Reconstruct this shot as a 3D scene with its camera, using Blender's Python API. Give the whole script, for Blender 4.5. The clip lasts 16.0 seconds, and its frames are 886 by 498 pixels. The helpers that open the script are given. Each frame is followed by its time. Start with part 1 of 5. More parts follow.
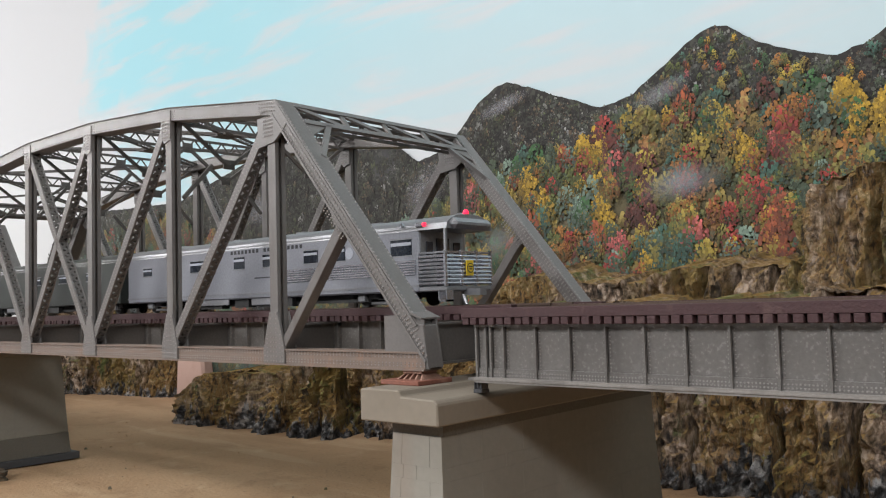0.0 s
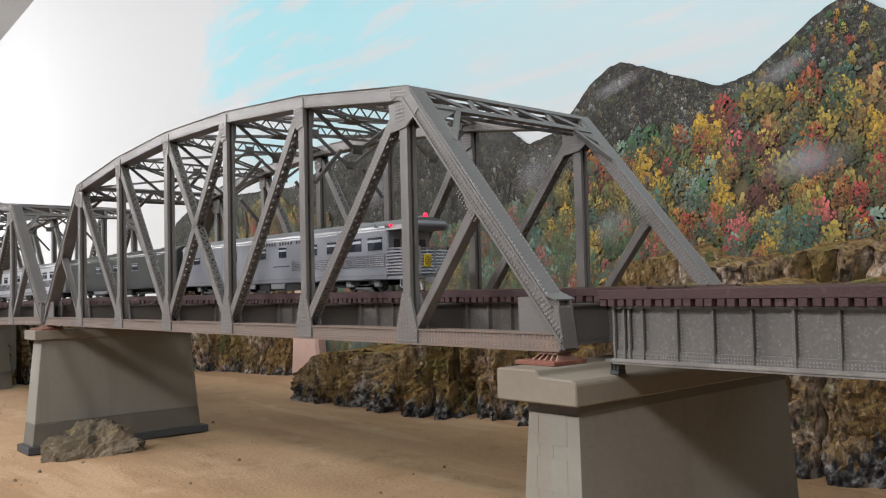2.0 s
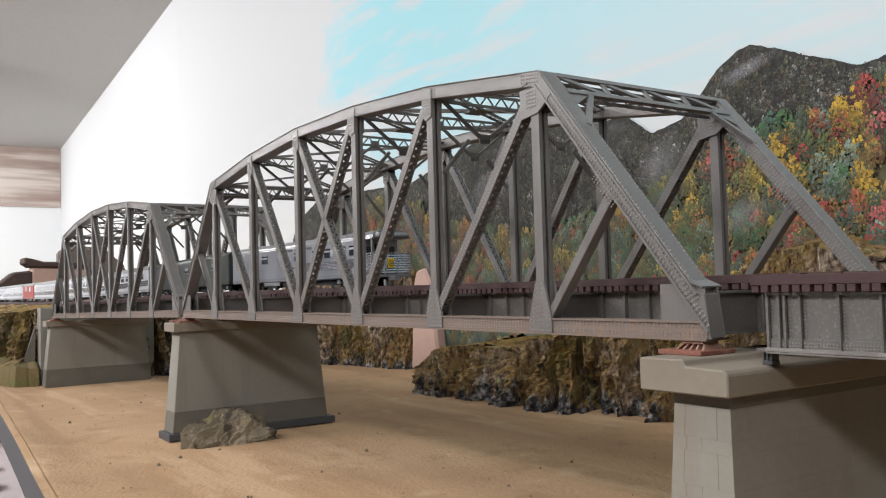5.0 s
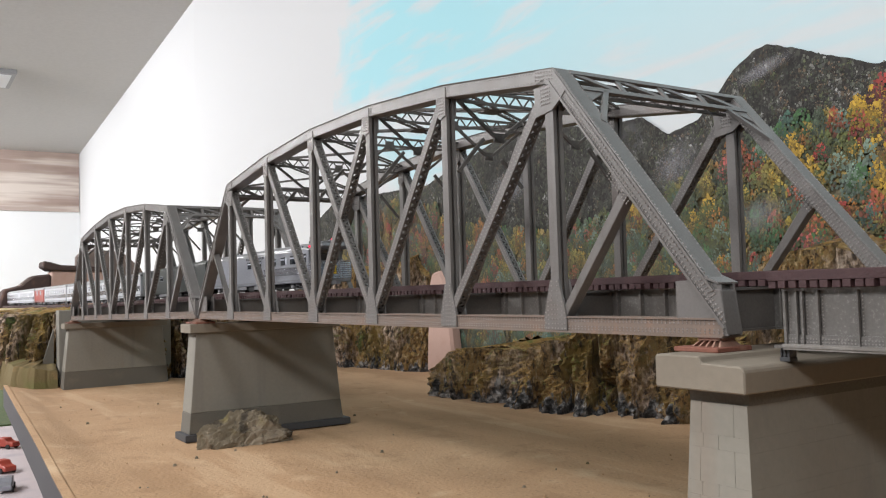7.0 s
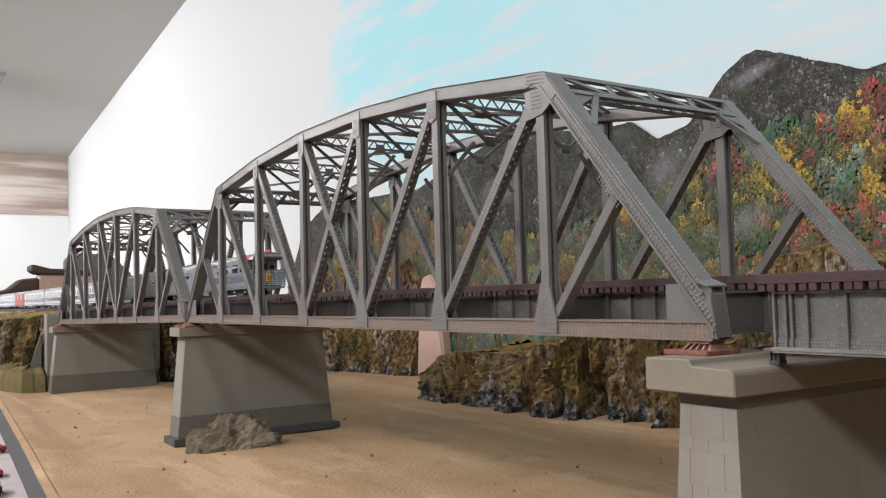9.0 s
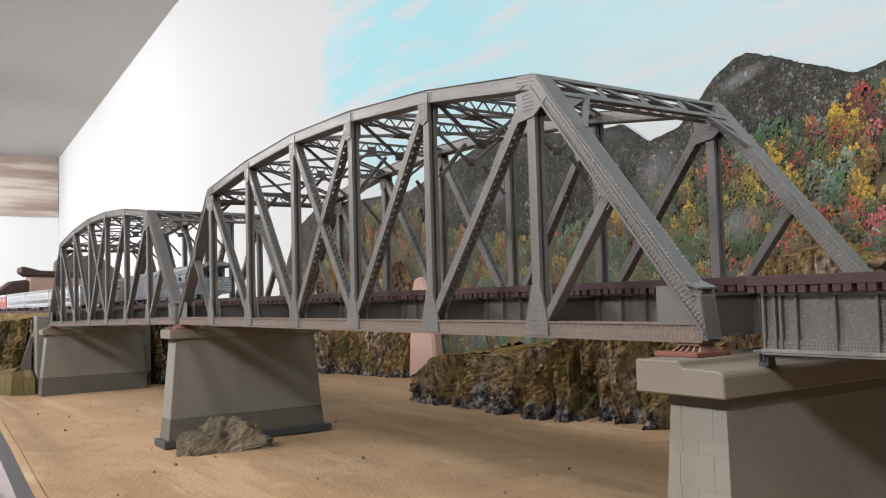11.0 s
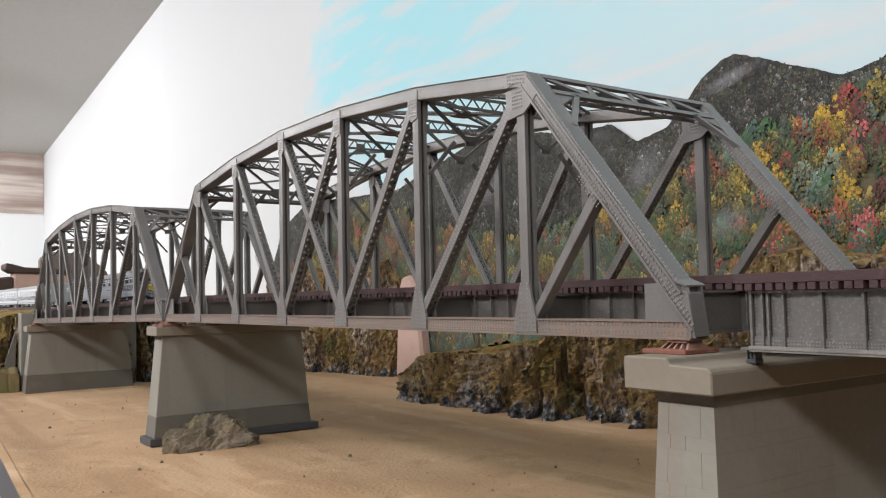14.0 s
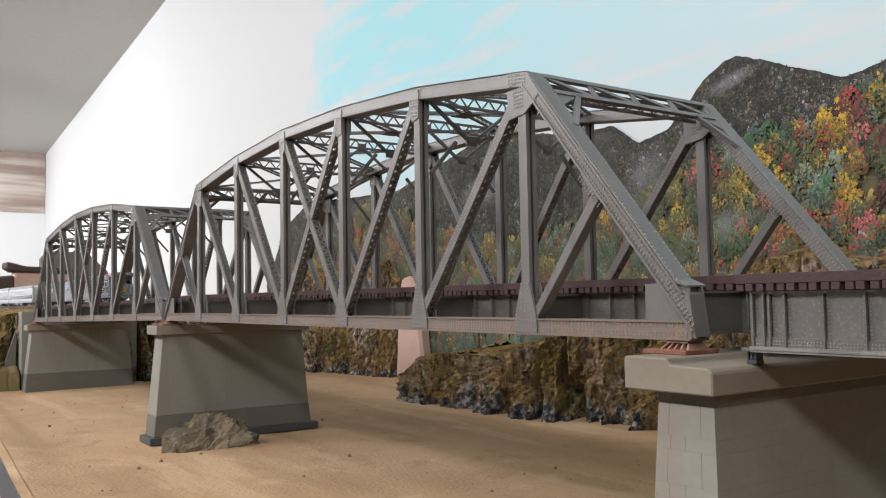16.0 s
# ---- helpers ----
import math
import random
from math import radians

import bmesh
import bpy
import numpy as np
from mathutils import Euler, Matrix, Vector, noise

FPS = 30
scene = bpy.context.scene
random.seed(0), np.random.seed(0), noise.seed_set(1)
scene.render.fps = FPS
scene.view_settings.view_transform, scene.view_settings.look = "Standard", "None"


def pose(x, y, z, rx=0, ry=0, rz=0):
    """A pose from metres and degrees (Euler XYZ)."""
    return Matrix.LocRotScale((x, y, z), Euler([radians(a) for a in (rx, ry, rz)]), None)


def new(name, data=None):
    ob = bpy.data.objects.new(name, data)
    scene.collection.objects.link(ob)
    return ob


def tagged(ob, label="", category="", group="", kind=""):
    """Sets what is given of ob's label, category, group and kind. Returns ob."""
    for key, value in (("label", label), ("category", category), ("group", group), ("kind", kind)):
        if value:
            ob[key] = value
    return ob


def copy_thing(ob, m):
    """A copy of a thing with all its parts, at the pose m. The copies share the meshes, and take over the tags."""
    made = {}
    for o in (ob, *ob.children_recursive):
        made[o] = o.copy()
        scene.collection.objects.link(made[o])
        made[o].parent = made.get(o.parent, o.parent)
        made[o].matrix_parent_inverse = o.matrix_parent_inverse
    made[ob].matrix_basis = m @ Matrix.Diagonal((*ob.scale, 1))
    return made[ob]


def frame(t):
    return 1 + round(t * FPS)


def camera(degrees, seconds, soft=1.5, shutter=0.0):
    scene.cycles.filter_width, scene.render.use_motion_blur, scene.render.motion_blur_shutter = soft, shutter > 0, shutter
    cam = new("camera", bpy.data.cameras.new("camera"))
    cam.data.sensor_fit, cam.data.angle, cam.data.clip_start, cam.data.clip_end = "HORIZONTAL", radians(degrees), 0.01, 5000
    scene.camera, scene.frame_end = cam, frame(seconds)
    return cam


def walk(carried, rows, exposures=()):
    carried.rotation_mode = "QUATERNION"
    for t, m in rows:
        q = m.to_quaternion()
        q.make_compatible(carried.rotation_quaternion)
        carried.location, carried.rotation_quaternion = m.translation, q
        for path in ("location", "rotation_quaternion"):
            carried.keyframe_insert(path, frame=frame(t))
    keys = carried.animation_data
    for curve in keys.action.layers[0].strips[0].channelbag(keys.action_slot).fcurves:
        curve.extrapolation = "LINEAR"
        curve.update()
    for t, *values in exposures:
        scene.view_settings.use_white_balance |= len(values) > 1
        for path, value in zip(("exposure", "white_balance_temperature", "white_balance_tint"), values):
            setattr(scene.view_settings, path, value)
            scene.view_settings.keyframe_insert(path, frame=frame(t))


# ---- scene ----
cam = camera(55.0, 16.0, 1.15)
U = 0.095        # one truss panel, metres
# seconds, eye in panels, yaw, pitch, roll
PATH = [
    (0, 2.5559, -2.6907, 0.2169, 41.564, 3.532, -1.714),
    (0.5, 2.5293, -2.7468, 0.2238, 43.671, 3.222, -1.495),
    (1, 2.5016, -2.7788, 0.2159, 45.641, 3.140, -1.324),
    (1.5, 2.4676, -2.8106, 0.2200, 46.737, 2.738, -1.377),
    (2, 2.4823, -2.8349, 0.2133, 48.329, 2.580, -1.383),
    (2.5, 2.4660, -2.8345, 0.2076, 49.963, 2.671, -1.552),
    (3, 2.4603, -2.8361, 0.2050, 51.278, 2.721, -1.623),
    (3.5, 2.4354, -2.8462, 0.2030, 52.709, 2.701, -1.644),
    (4, 2.4193, -2.8605, 0.1989, 53.710, 2.565, -1.706),
    (4.5, 2.3751, -2.8839, 0.1877, 55.041, 2.435, -1.592),
    (7, 2.3669, -2.8716, 0.1451, 56.955, 2.854, -1.650),
    (7.5, 2.3664, -2.8718, 0.1410, 56.805, 2.979, -1.647),
    (8, 2.3629, -2.8695, 0.1386, 56.639, 3.061, -1.625),
    (8.5, 2.3628, -2.8690, 0.1361, 56.406, 3.024, -1.527),
    (9, 2.3629, -2.8691, 0.1394, 56.299, 3.122, -1.570),
    (11.5, 2.3677, -2.8667, 0.1387, 55.566, 3.210, -1.562),
    (12, 2.3670, -2.8683, 0.1344, 55.288, 3.140, -1.482),
    (12.5, 2.3584, -2.8663, 0.1262, 54.916, 3.078, -1.280),
    (13, 2.3589, -2.8646, 0.1283, 54.838, 3.150, -1.345),
    (13.5, 2.3575, -2.8704, 0.1267, 54.865, 3.163, -1.294),
    (14, 2.3609, -2.8735, 0.1246, 54.909, 3.196, -1.275),
    (14.5, 2.3581, -2.8666, 0.1228, 54.963, 3.212, -1.226),
    (15, 2.3582, -2.8719, 0.1162, 54.916, 3.181, -1.058),
    (15.5, 2.3579, -2.8697, 0.1158, 54.972, 3.167, -0.969),
    (16, 2.3576, -2.8704, 0.1149, 54.964, 3.289, -0.978),
]


def eye_pose(x, y, z, yaw, pitch, roll):
    return Matrix.Translation((x * U, y * U, z * U)) @ pose(0, 0, 0, 0, 0, yaw) @ pose(0, 0, 0, 90 + pitch) @ pose(0, 0, 0, 0, 0, roll)


walk(cam, [(t, eye_pose(*row)) for t, *row in PATH], [(0.0, 0.0), (16.0, 0.0)])

# ---- light ----
world = bpy.data.worlds.new("world")
world.use_nodes = True
scene.world = world
world.node_tree.nodes["Background"].inputs[0].default_value = (0.8, 0.9, 1.0, 1)
world.node_tree.nodes["Background"].inputs[1].default_value = 0.05


def area_lamp(x, y, z, length, width, watts, colour=(1.0, 0.988, 0.992)):
    data = bpy.data.lights.new("unseen_area_light", "AREA")
    data.shape, data.size, data.size_y = "RECTANGLE", length * U, width * U
    data.energy, data.color = watts, colour
    ob = new("unseen_area_light", data)
    ob.matrix_world = pose(x * U, y * U, z * U, 42)
    return ob


# assumed lamps, all unseen; x = 0, -36 and -56 are added to brighten
for lx, ly, watts in ((-4, -15.5, 15.5), (12, -16.0, 20), (-18, -15.0, 25), (0, -4.0, 5), (-36, -11.0, 43), (-56, -9.0, 38)):
    area_lamp(lx, ly, 10.2, 9, 2.0, watts)

# ---- materials ----


def material(name, colour, rough=0.6, metal=0.0, spots=(), bump=0.0, bump_scale=600, grain=0.12, grain_scale=900, coat=0.0, streaks=(), stretch=(1, 1, 0.07)):
    """Base colour with fine grain; spots: (colour, noise scale, threshold, softness, amount)."""
    m = bpy.data.materials.new(name)
    m.use_nodes = True
    nt = m.node_tree
    b = nt.nodes["Principled BSDF"]
    b.inputs["Roughness"].default_value, b.inputs["Metallic"].default_value = rough, metal
    b.inputs["Coat Weight"].default_value = coat
    geo = nt.nodes.new("ShaderNodeNewGeometry")
    pos = geo.outputs["Position"]

    def noise_tex(scale, detail=6):
        n = nt.nodes.new("ShaderNodeTexNoise")
        n.inputs["Scale"].default_value, n.inputs["Detail"].default_value = scale, detail
        nt.links.new(pos, n.inputs["Vector"])
        return n.outputs[0]

    def mix(a, c, fac):
        x = nt.nodes.new("ShaderNodeMix")
        x.data_type = "RGBA"
        nt.links.new(fac, x.inputs[0])
        for sock, v in ((x.inputs[6], a), (x.inputs[7], c)):
            if isinstance(v, tuple):
                sock.default_value = (*v, 1)
            else:
                nt.links.new(v, sock)
        return x.outputs[2]

    def ramp(fac, lo, hi, amount=1.0):
        r = nt.nodes.new("ShaderNodeMapRange")
        r.inputs[1].default_value, r.inputs[2].default_value, r.inputs[4].default_value = lo, hi, amount
        nt.links.new(fac, r.inputs[0])
        return r.outputs[0]

    dark = tuple(c * (1 - grain) for c in colour)
    light = tuple(min(1, c * (1 + grain)) for c in colour)
    out = mix(dark, light, ramp(noise_tex(grain_scale), 0.3, 0.7))
    for sc, scale, th, soft, amount in spots:
        out = mix(out, sc, ramp(noise_tex(scale), th, th + soft, amount))
    for sc, scale, th, soft, amount in streaks:
        mp = nt.nodes.new("ShaderNodeMapping")
        mp.inputs["Scale"].default_value = stretch
        n = nt.nodes.new("ShaderNodeTexNoise")
        n.inputs["Scale"].default_value, n.inputs["Detail"].default_value = scale, 5
        nt.links.new(pos, mp.inputs[0])
        nt.links.new(mp.outputs[0], n.inputs["Vector"])
        out = mix(out, sc, ramp(n.outputs[0], th, th + soft, amount))
    nt.links.new(out, b.inputs["Base Color"])
    if bump:
        bp = nt.nodes.new("ShaderNodeBump")
        bp.inputs["Strength"].default_value, bp.inputs["Distance"].default_value = bump, 0.001
        nt.links.new(noise_tex(bump_scale), bp.inputs["Height"])
        nt.links.new(bp.outputs[0], b.inputs["Normal"])
    return m


def glow(name, colour, strength):
    m = material(name, colour, 0.3)
    b = m.node_tree.nodes["Principled BSDF"]
    b.inputs["Emission Color"].default_value = (*colour, 1)
    b.inputs["Emission Strength"].default_value = strength
    return m


steel = material("grey_bridge_paint", (0.148, 0.138, 0.132), 0.34, 0.0, [((0.2, 0.19, 0.182), 40, 0.52, 0.2, 0.6), ((0.13, 0.09, 0.07), 25, 0.6, 0.15, 0.5)], 0.12, 1500, 0.08, streaks=[((0.1, 0.085, 0.075), 120, 0.56, 0.15, 0.4)])
# rivet heads lighter than the steel: overhead highlights painted into their colour
rivet_m = material("highlit_rivet_heads", (0.27, 0.25, 0.238), 0.34, 0.0)
# paler than the girder paint: the flange's highlight line is in the colour
lip_m = material("highlit_flange_edge_paint", (0.21, 0.198, 0.185), 0.45, 0.0, [((0.14, 0.13, 0.12), 90, 0.52, 0.1, 0.7)])
chord_m = material("rust_dusted_bridge_paint", (0.17, 0.124, 0.098), 0.5, 0.0, [((0.14, 0.125, 0.115), 30, 0.5, 0.2, 0.6), ((0.23, 0.135, 0.09), 70, 0.56, 0.12, 0.6)], 0.15, 1500, 0.08)
# darker copy of the bridge paint: shade on inner members put into the colour
steel_dark = material("grey_bridge_paint_shaded", (0.105, 0.098, 0.092), 0.5, 0.0, [((0.11, 0.075, 0.055), 30, 0.6, 0.15, 0.5)], 0.1, 1500)
girder_paint = material("dark_grey_girder_paint", (0.185, 0.175, 0.165), 0.32, 0.4, [((0.28, 0.27, 0.255), 160, 0.62, 0.06, 0.35), ((0.4, 0.385, 0.37), 900, 0.6, 0.06, 0.3), ((0.06, 0.056, 0.052), 18, 0.56, 0.2, 0.5)], 0.1, 900, 0.1, streaks=[((0.07, 0.064, 0.06), 60, 0.54, 0.15, 0.5)])
timber = material("maroon_tie_timber", (0.046, 0.019, 0.021), 0.7, 0, [((0.11, 0.065, 0.057), 160, 0.6, 0.1, 0.45)], 0.3, 1200)
railm = material("rusty_rail_steel", (0.12, 0.085, 0.07), 0.4, 0.6)
concrete = material("aged_concrete", (0.235, 0.222, 0.19), 0.8, 0, [((0.2, 0.17, 0.14), 10, 0.5, 0.3, 0.6)], 0.1, 500, 0.04, 300, streaks=[((0.22, 0.12, 0.075), 18, 0.6, 0.16, 0.5), ((0.19, 0.175, 0.16), 70, 0.55, 0.15, 0.5)])
concrete_cap = material("pale_concrete_cap", (0.215, 0.185, 0.145), 0.75, 0, [((0.15, 0.12, 0.09), 16, 0.52, 0.25, 0.5)], 0.08, 500, 0.04, 300)
# dark concrete: stain on the pier feet, painted shade on the near pier's neck
concrete_stain_shade = material("stained_foot_shaded_neck_concrete", (0.13, 0.12, 0.1), 0.75, 0, [((0.2, 0.17, 0.13), 40, 0.55, 0.2, 0.5)], 0.25, 700)
plinth_m = material("dark_plinth", (0.055, 0.057, 0.062), 0.7, 0, [((0.1, 0.1, 0.1), 60, 0.6, 0.1, 0.5)], 0.3, 600)
rust = material("rust_red_casting", (0.2, 0.075, 0.05), 0.75, 0, [((0.3, 0.16, 0.11), 120, 0.55, 0.15, 0.6)], 0.3, 900)
shoe_m = material("pale_rust_shoe_casting", (0.29, 0.17, 0.125), 0.75, 0, [((0.2, 0.09, 0.06), 90, 0.54, 0.15, 0.7)], 0.3, 900)
joint_m = material("dark_joint", (0.1, 0.085, 0.07), 0.9)
sand_m = material("dry_sand", (0.42, 0.262, 0.142), 0.95, 0, [((0.52, 0.355, 0.21), 6, 0.5, 0.3, 0.7), ((0.29, 0.17, 0.085), 7, 0.55, 0.2, 0.6), ((0.3, 0.175, 0.09), 34, 0.58, 0.1, 0.5), ((0.6, 0.44, 0.28), 22, 0.6, 0.12, 0.45), ((0.2, 0.115, 0.06), 260, 0.61, 0.06, 0.6), ((0.5, 0.37, 0.25), 420, 0.63, 0.06, 0.55)], 1.0, 300, streaks=[((0.3, 0.18, 0.09), 16, 0.57, 0.08, 0.5), ((0.56, 0.4, 0.25), 24, 0.6, 0.06, 0.4)], stretch=(0.12, 1, 1))
rock_m = material("grey_brown_rock", (0.15, 0.122, 0.082), 0.9, 0, [((0.045, 0.036, 0.027), 60, 0.52, 0.07, 0.85), ((0.3, 0.25, 0.185), 34, 0.57, 0.08, 0.7), ((0.26, 0.21, 0.06), 28, 0.6, 0.12, 0.6)], 1.0, 350)
silver = material("silver_car_paint", (0.335, 0.345, 0.385), 0.34, 0.5, [((0.3, 0.305, 0.335), 30, 0.55, 0.2, 0.5)])
silver_bright = material("bright_silver_fluting", (0.5, 0.51, 0.55), 0.22, 0.8)
silver_roof = material("dull_silver_roof", (0.3, 0.305, 0.32), 0.42, 0.6)
truck_m = material("dusty_silver_truck_castings", (0.17, 0.17, 0.175), 0.45, 0.4, [((0.05, 0.05, 0.05), 140, 0.52, 0.1, 0.8)])
# lighter copy of the silver: strong light at the far end painted in
silver_lit = material("brightly_lit_silver_car_paint", (0.6, 0.61, 0.64), 0.36, 0.3, [((0.5, 0.51, 0.54), 30, 0.55, 0.2, 0.5)])
carbody_dark = material("dark_green_grey_car_paint", (0.035, 0.04, 0.036), 0.45, 0, [((0.055, 0.055, 0.05), 40, 0.55, 0.2, 0.5)])
black = material("black_underframe", (0.018, 0.018, 0.018), 0.6)
car_glass = material("dark_window_glass", (0.02, 0.025, 0.035), 0.06, 0.0, coat=0.5)
blind_m = material("pale_window_blind", (0.4, 0.42, 0.48), 0.6)
red_car = material("dull_red_car_paint", (0.35, 0.06, 0.04), 0.45)
yellow_m = material("yellow_enamel", (0.75, 0.52, 0.03), 0.4)
letter_m = material("black_lettering", (0.03, 0.03, 0.035), 0.5)
red_lamp = glow("red_marker_lens", (1.0, 0.02, 0.07), 1.3)
white_wall = material("white_painted_wall", (0.74, 0.76, 0.78), 0.7, 0, [((0.78, 0.79, 0.8), 3, 0.5, 0.3, 0.5)], grain=0.02)
ceiling_m = material("matt_grey_ceiling_paint", (0.5, 0.49, 0.475), 0.9, 0, grain=0.03, grain_scale=60)
fascia_m = material("dark_green_fascia", (0.02, 0.022, 0.026), 0.5)
floor_m = material("grey_carpet", (0.2, 0.19, 0.18), 0.95)
frieze_m = material("streaked_brown_paint", (0.36, 0.28, 0.245), 0.8, 0, (), grain=0.08, grain_scale=8, streaks=[((0.66, 0.6, 0.55), 9, 0.5, 0.1, 0.85), ((0.27, 0.19, 0.165), 14, 0.54, 0.1, 0.6)], stretch=(1, 0.06, 1))
far_ground_m = material("scenic_ground_cover", (0.3, 0.23, 0.12), 0.95, 0, [((0.16, 0.17, 0.05), 14, 0.5, 0.15, 0.8), ((0.4, 0.2, 0.1), 22, 0.6, 0.1, 0.6)], 0.6, 300)
mesa_m = material("dark_red_rock", (0.055, 0.035, 0.03), 0.9, 0, [((0.14, 0.07, 0.05), 20, 0.55, 0.15, 0.7)], 0.5, 200)
mesa_back_m = material("grey_brown_mesa_rock", (0.16, 0.125, 0.11), 0.9, 0, [((0.09, 0.07, 0.06), 14, 0.5, 0.2, 0.7)], 0.4, 150)
road_m = material("pale_road", (0.5, 0.44, 0.45), 0.8, 0, [((0.35, 0.32, 0.36), 12, 0.55, 0.15, 0.6)])
grass_m = material("dull_green_scatter", (0.07, 0.1, 0.04), 0.95, 0, [((0.14, 0.14, 0.06), 60, 0.55, 0.1, 0.7)], 0.6, 400)
pink_m = material("pale_pink_plaster", (0.42, 0.285, 0.24), 0.9, 0, [((0.34, 0.21, 0.17), 40, 0.55, 0.2, 0.5)], 0.3, 400)


def cliff_material():
    m = bpy.data.materials.new("painted_rock_cliff")
    m.use_nodes = True
    nt = m.node_tree
    b = nt.nodes["Principled BSDF"]
    b.inputs["Roughness"].default_value = 0.92
    geo = nt.nodes.new("ShaderNodeNewGeometry")

    def tex(scale, squash=1.0, detail=8):
        mp = nt.nodes.new("ShaderNodeMapping")
        mp.inputs["Scale"].default_value = (1, 1, squash)
        n = nt.nodes.new("ShaderNodeTexNoise")
        n.inputs["Scale"].default_value, n.inputs["Detail"].default_value = scale, detail
        n.inputs["Roughness"].default_value = 0.65
        nt.links.new(geo.outputs["Position"], mp.inputs[0])
        nt.links.new(mp.outputs[0], n.inputs["Vector"])
        return n.outputs[0]

    def ramp(fac, stops):
        r = nt.nodes.new("ShaderNodeValToRGB")
        while len(r.color_ramp.elements) < len(stops):
            r.color_ramp.elements.new(0.5)
        for e, (p, c) in zip(r.color_ramp.elements, stops):
            e.position, e.color = p, (*c, 1)
        nt.links.new(fac, r.inputs[0])
        return r.outputs[0]

    def mix(a, c, fac):
        x = nt.nodes.new("ShaderNodeMix")
        x.data_type = "RGBA"
        nt.links.new(fac, x.inputs[0])
        nt.links.new(a, x.inputs[6])
        nt.links.new(c, x.inputs[7])
        return x.outputs[2]

    earth = ramp(tex(140, 0.55, 10), [(0.33, (0.018, 0.014, 0.010)), (0.43, (0.095, 0.06, 0.025)), (0.49, (0.27, 0.155, 0.055)), (0.56, (0.17, 0.125, 0.048)), (0.63, (0.44, 0.31, 0.17))])
    moss = ramp(tex(30), [(0.4, (0.11, 0.09, 0.028)), (0.6, (0.22, 0.145, 0.04))])
    grey = ramp(tex(80), [(0.4, (0.012, 0.012, 0.013)), (0.48, (0.055, 0.055, 0.056)), (0.54, (0.15, 0.15, 0.155)), (0.61, (0.42, 0.41, 0.4))])
    mk = nt.nodes.new("ShaderNodeMapRange")
    mk.inputs[1].default_value, mk.inputs[2].default_value = 0.5, 0.62
    nt.links.new(tex(12), mk.inputs[0])
    fk = nt.nodes.new("ShaderNodeMapRange")
    fk.inputs[1].default_value, fk.inputs[2].default_value, fk.inputs[4].default_value = 0.6, 0.67, 0.8
    nt.links.new(tex(150, 0.8), fk.inputs[0])
    pale = ramp(tex(60), [(0.4, (0.2, 0.17, 0.15)), (0.6, (0.4, 0.33, 0.29))])
    ck = nt.nodes.new("ShaderNodeMapRange")
    ck.inputs[1].default_value, ck.inputs[2].default_value, ck.inputs[4].default_value = 0.57, 0.62, 0.85
    nt.links.new(tex(70, 0.3, 10), ck.inputs[0])
    crack = ramp(tex(40), [(0.4, (0.015, 0.012, 0.01)), (0.6, (0.035, 0.028, 0.02))])
    rg = nt.nodes.new("ShaderNodeMapRange")
    rg.inputs[1].default_value, rg.inputs[2].default_value = 0.47, 0.57
    nt.links.new(tex(7.0, 0.6, 4), rg.inputs[0])
    stone = ramp(tex(120, 0.6, 10), [(0.36, (0.017, 0.013, 0.011)), (0.45, (0.108, 0.079, 0.058)), (0.52, (0.288, 0.210, 0.150)), (0.6, (0.552, 0.444, 0.360))])
    land = mix(mix(mix(mix(earth, moss, mk.outputs[0]), stone, rg.outputs[0]), pale, fk.outputs[0]), crack, ck.outputs[0])
    sep = nt.nodes.new("ShaderNodeSeparateXYZ")
    nt.links.new(geo.outputs["Position"], sep.inputs[0])
    add = nt.nodes.new("ShaderNodeMath")
    add.operation = "MULTIPLY_ADD"
    nt.links.new(tex(45, 0.35), add.inputs[0])
    add.inputs[1].default_value = 0.16
    nt.links.new(sep.outputs[2], add.inputs[2])
    low = nt.nodes.new("ShaderNodeMapRange")
    low.inputs[1].default_value, low.inputs[2].default_value = -1.24 * U + 0.08, -1.33 * U + 0.08
    nt.links.new(add.outputs[0], low.inputs[0])
    # moss and dry turf settle on what faces up
    nrm = nt.nodes.new("ShaderNodeSeparateXYZ")
    nt.links.new(geo.outputs["Normal"], nrm.inputs[0])
    upk = nt.nodes.new("ShaderNodeMapRange")
    upk.inputs[1].default_value, upk.inputs[2].default_value, upk.inputs[4].default_value = 0.45, 0.85, 0.6
    nt.links.new(nrm.outputs[2], upk.inputs[0])
    turf = ramp(tex(22, 1.0, 6), [(0.4, (0.07, 0.045, 0.018)), (0.46, (0.36, 0.2, 0.045)), (0.54, (0.42, 0.27, 0.07)), (0.6, (0.16, 0.2, 0.04))])
    gk = nt.nodes.new("ShaderNodeMapRange")
    gk.inputs[1].default_value, gk.inputs[2].default_value, gk.inputs[4].default_value = 0.6, 0.66, 0.85
    nt.links.new(tex(16, 0.45, 6), gk.inputs[0])
    green = ramp(tex(130), [(0.4, (0.02, 0.03, 0.008)), (0.6, (0.09, 0.13, 0.03))])
    land = mix(land, green, gk.outputs[0])
    nt.links.new(mix(mix(land, turf, upk.outputs[0]), grey, low.outputs[0]), b.inputs["Base Color"])
    bp = nt.nodes.new("ShaderNodeBump")
    bp.inputs["Strength"].default_value, bp.inputs["Distance"].default_value = 1.0, 0.006
    nt.links.new(tex(190), bp.inputs["Height"])
    nt.links.new(bp.outputs[0], b.inputs["Normal"])
    return m


cliff_m = cliff_material()


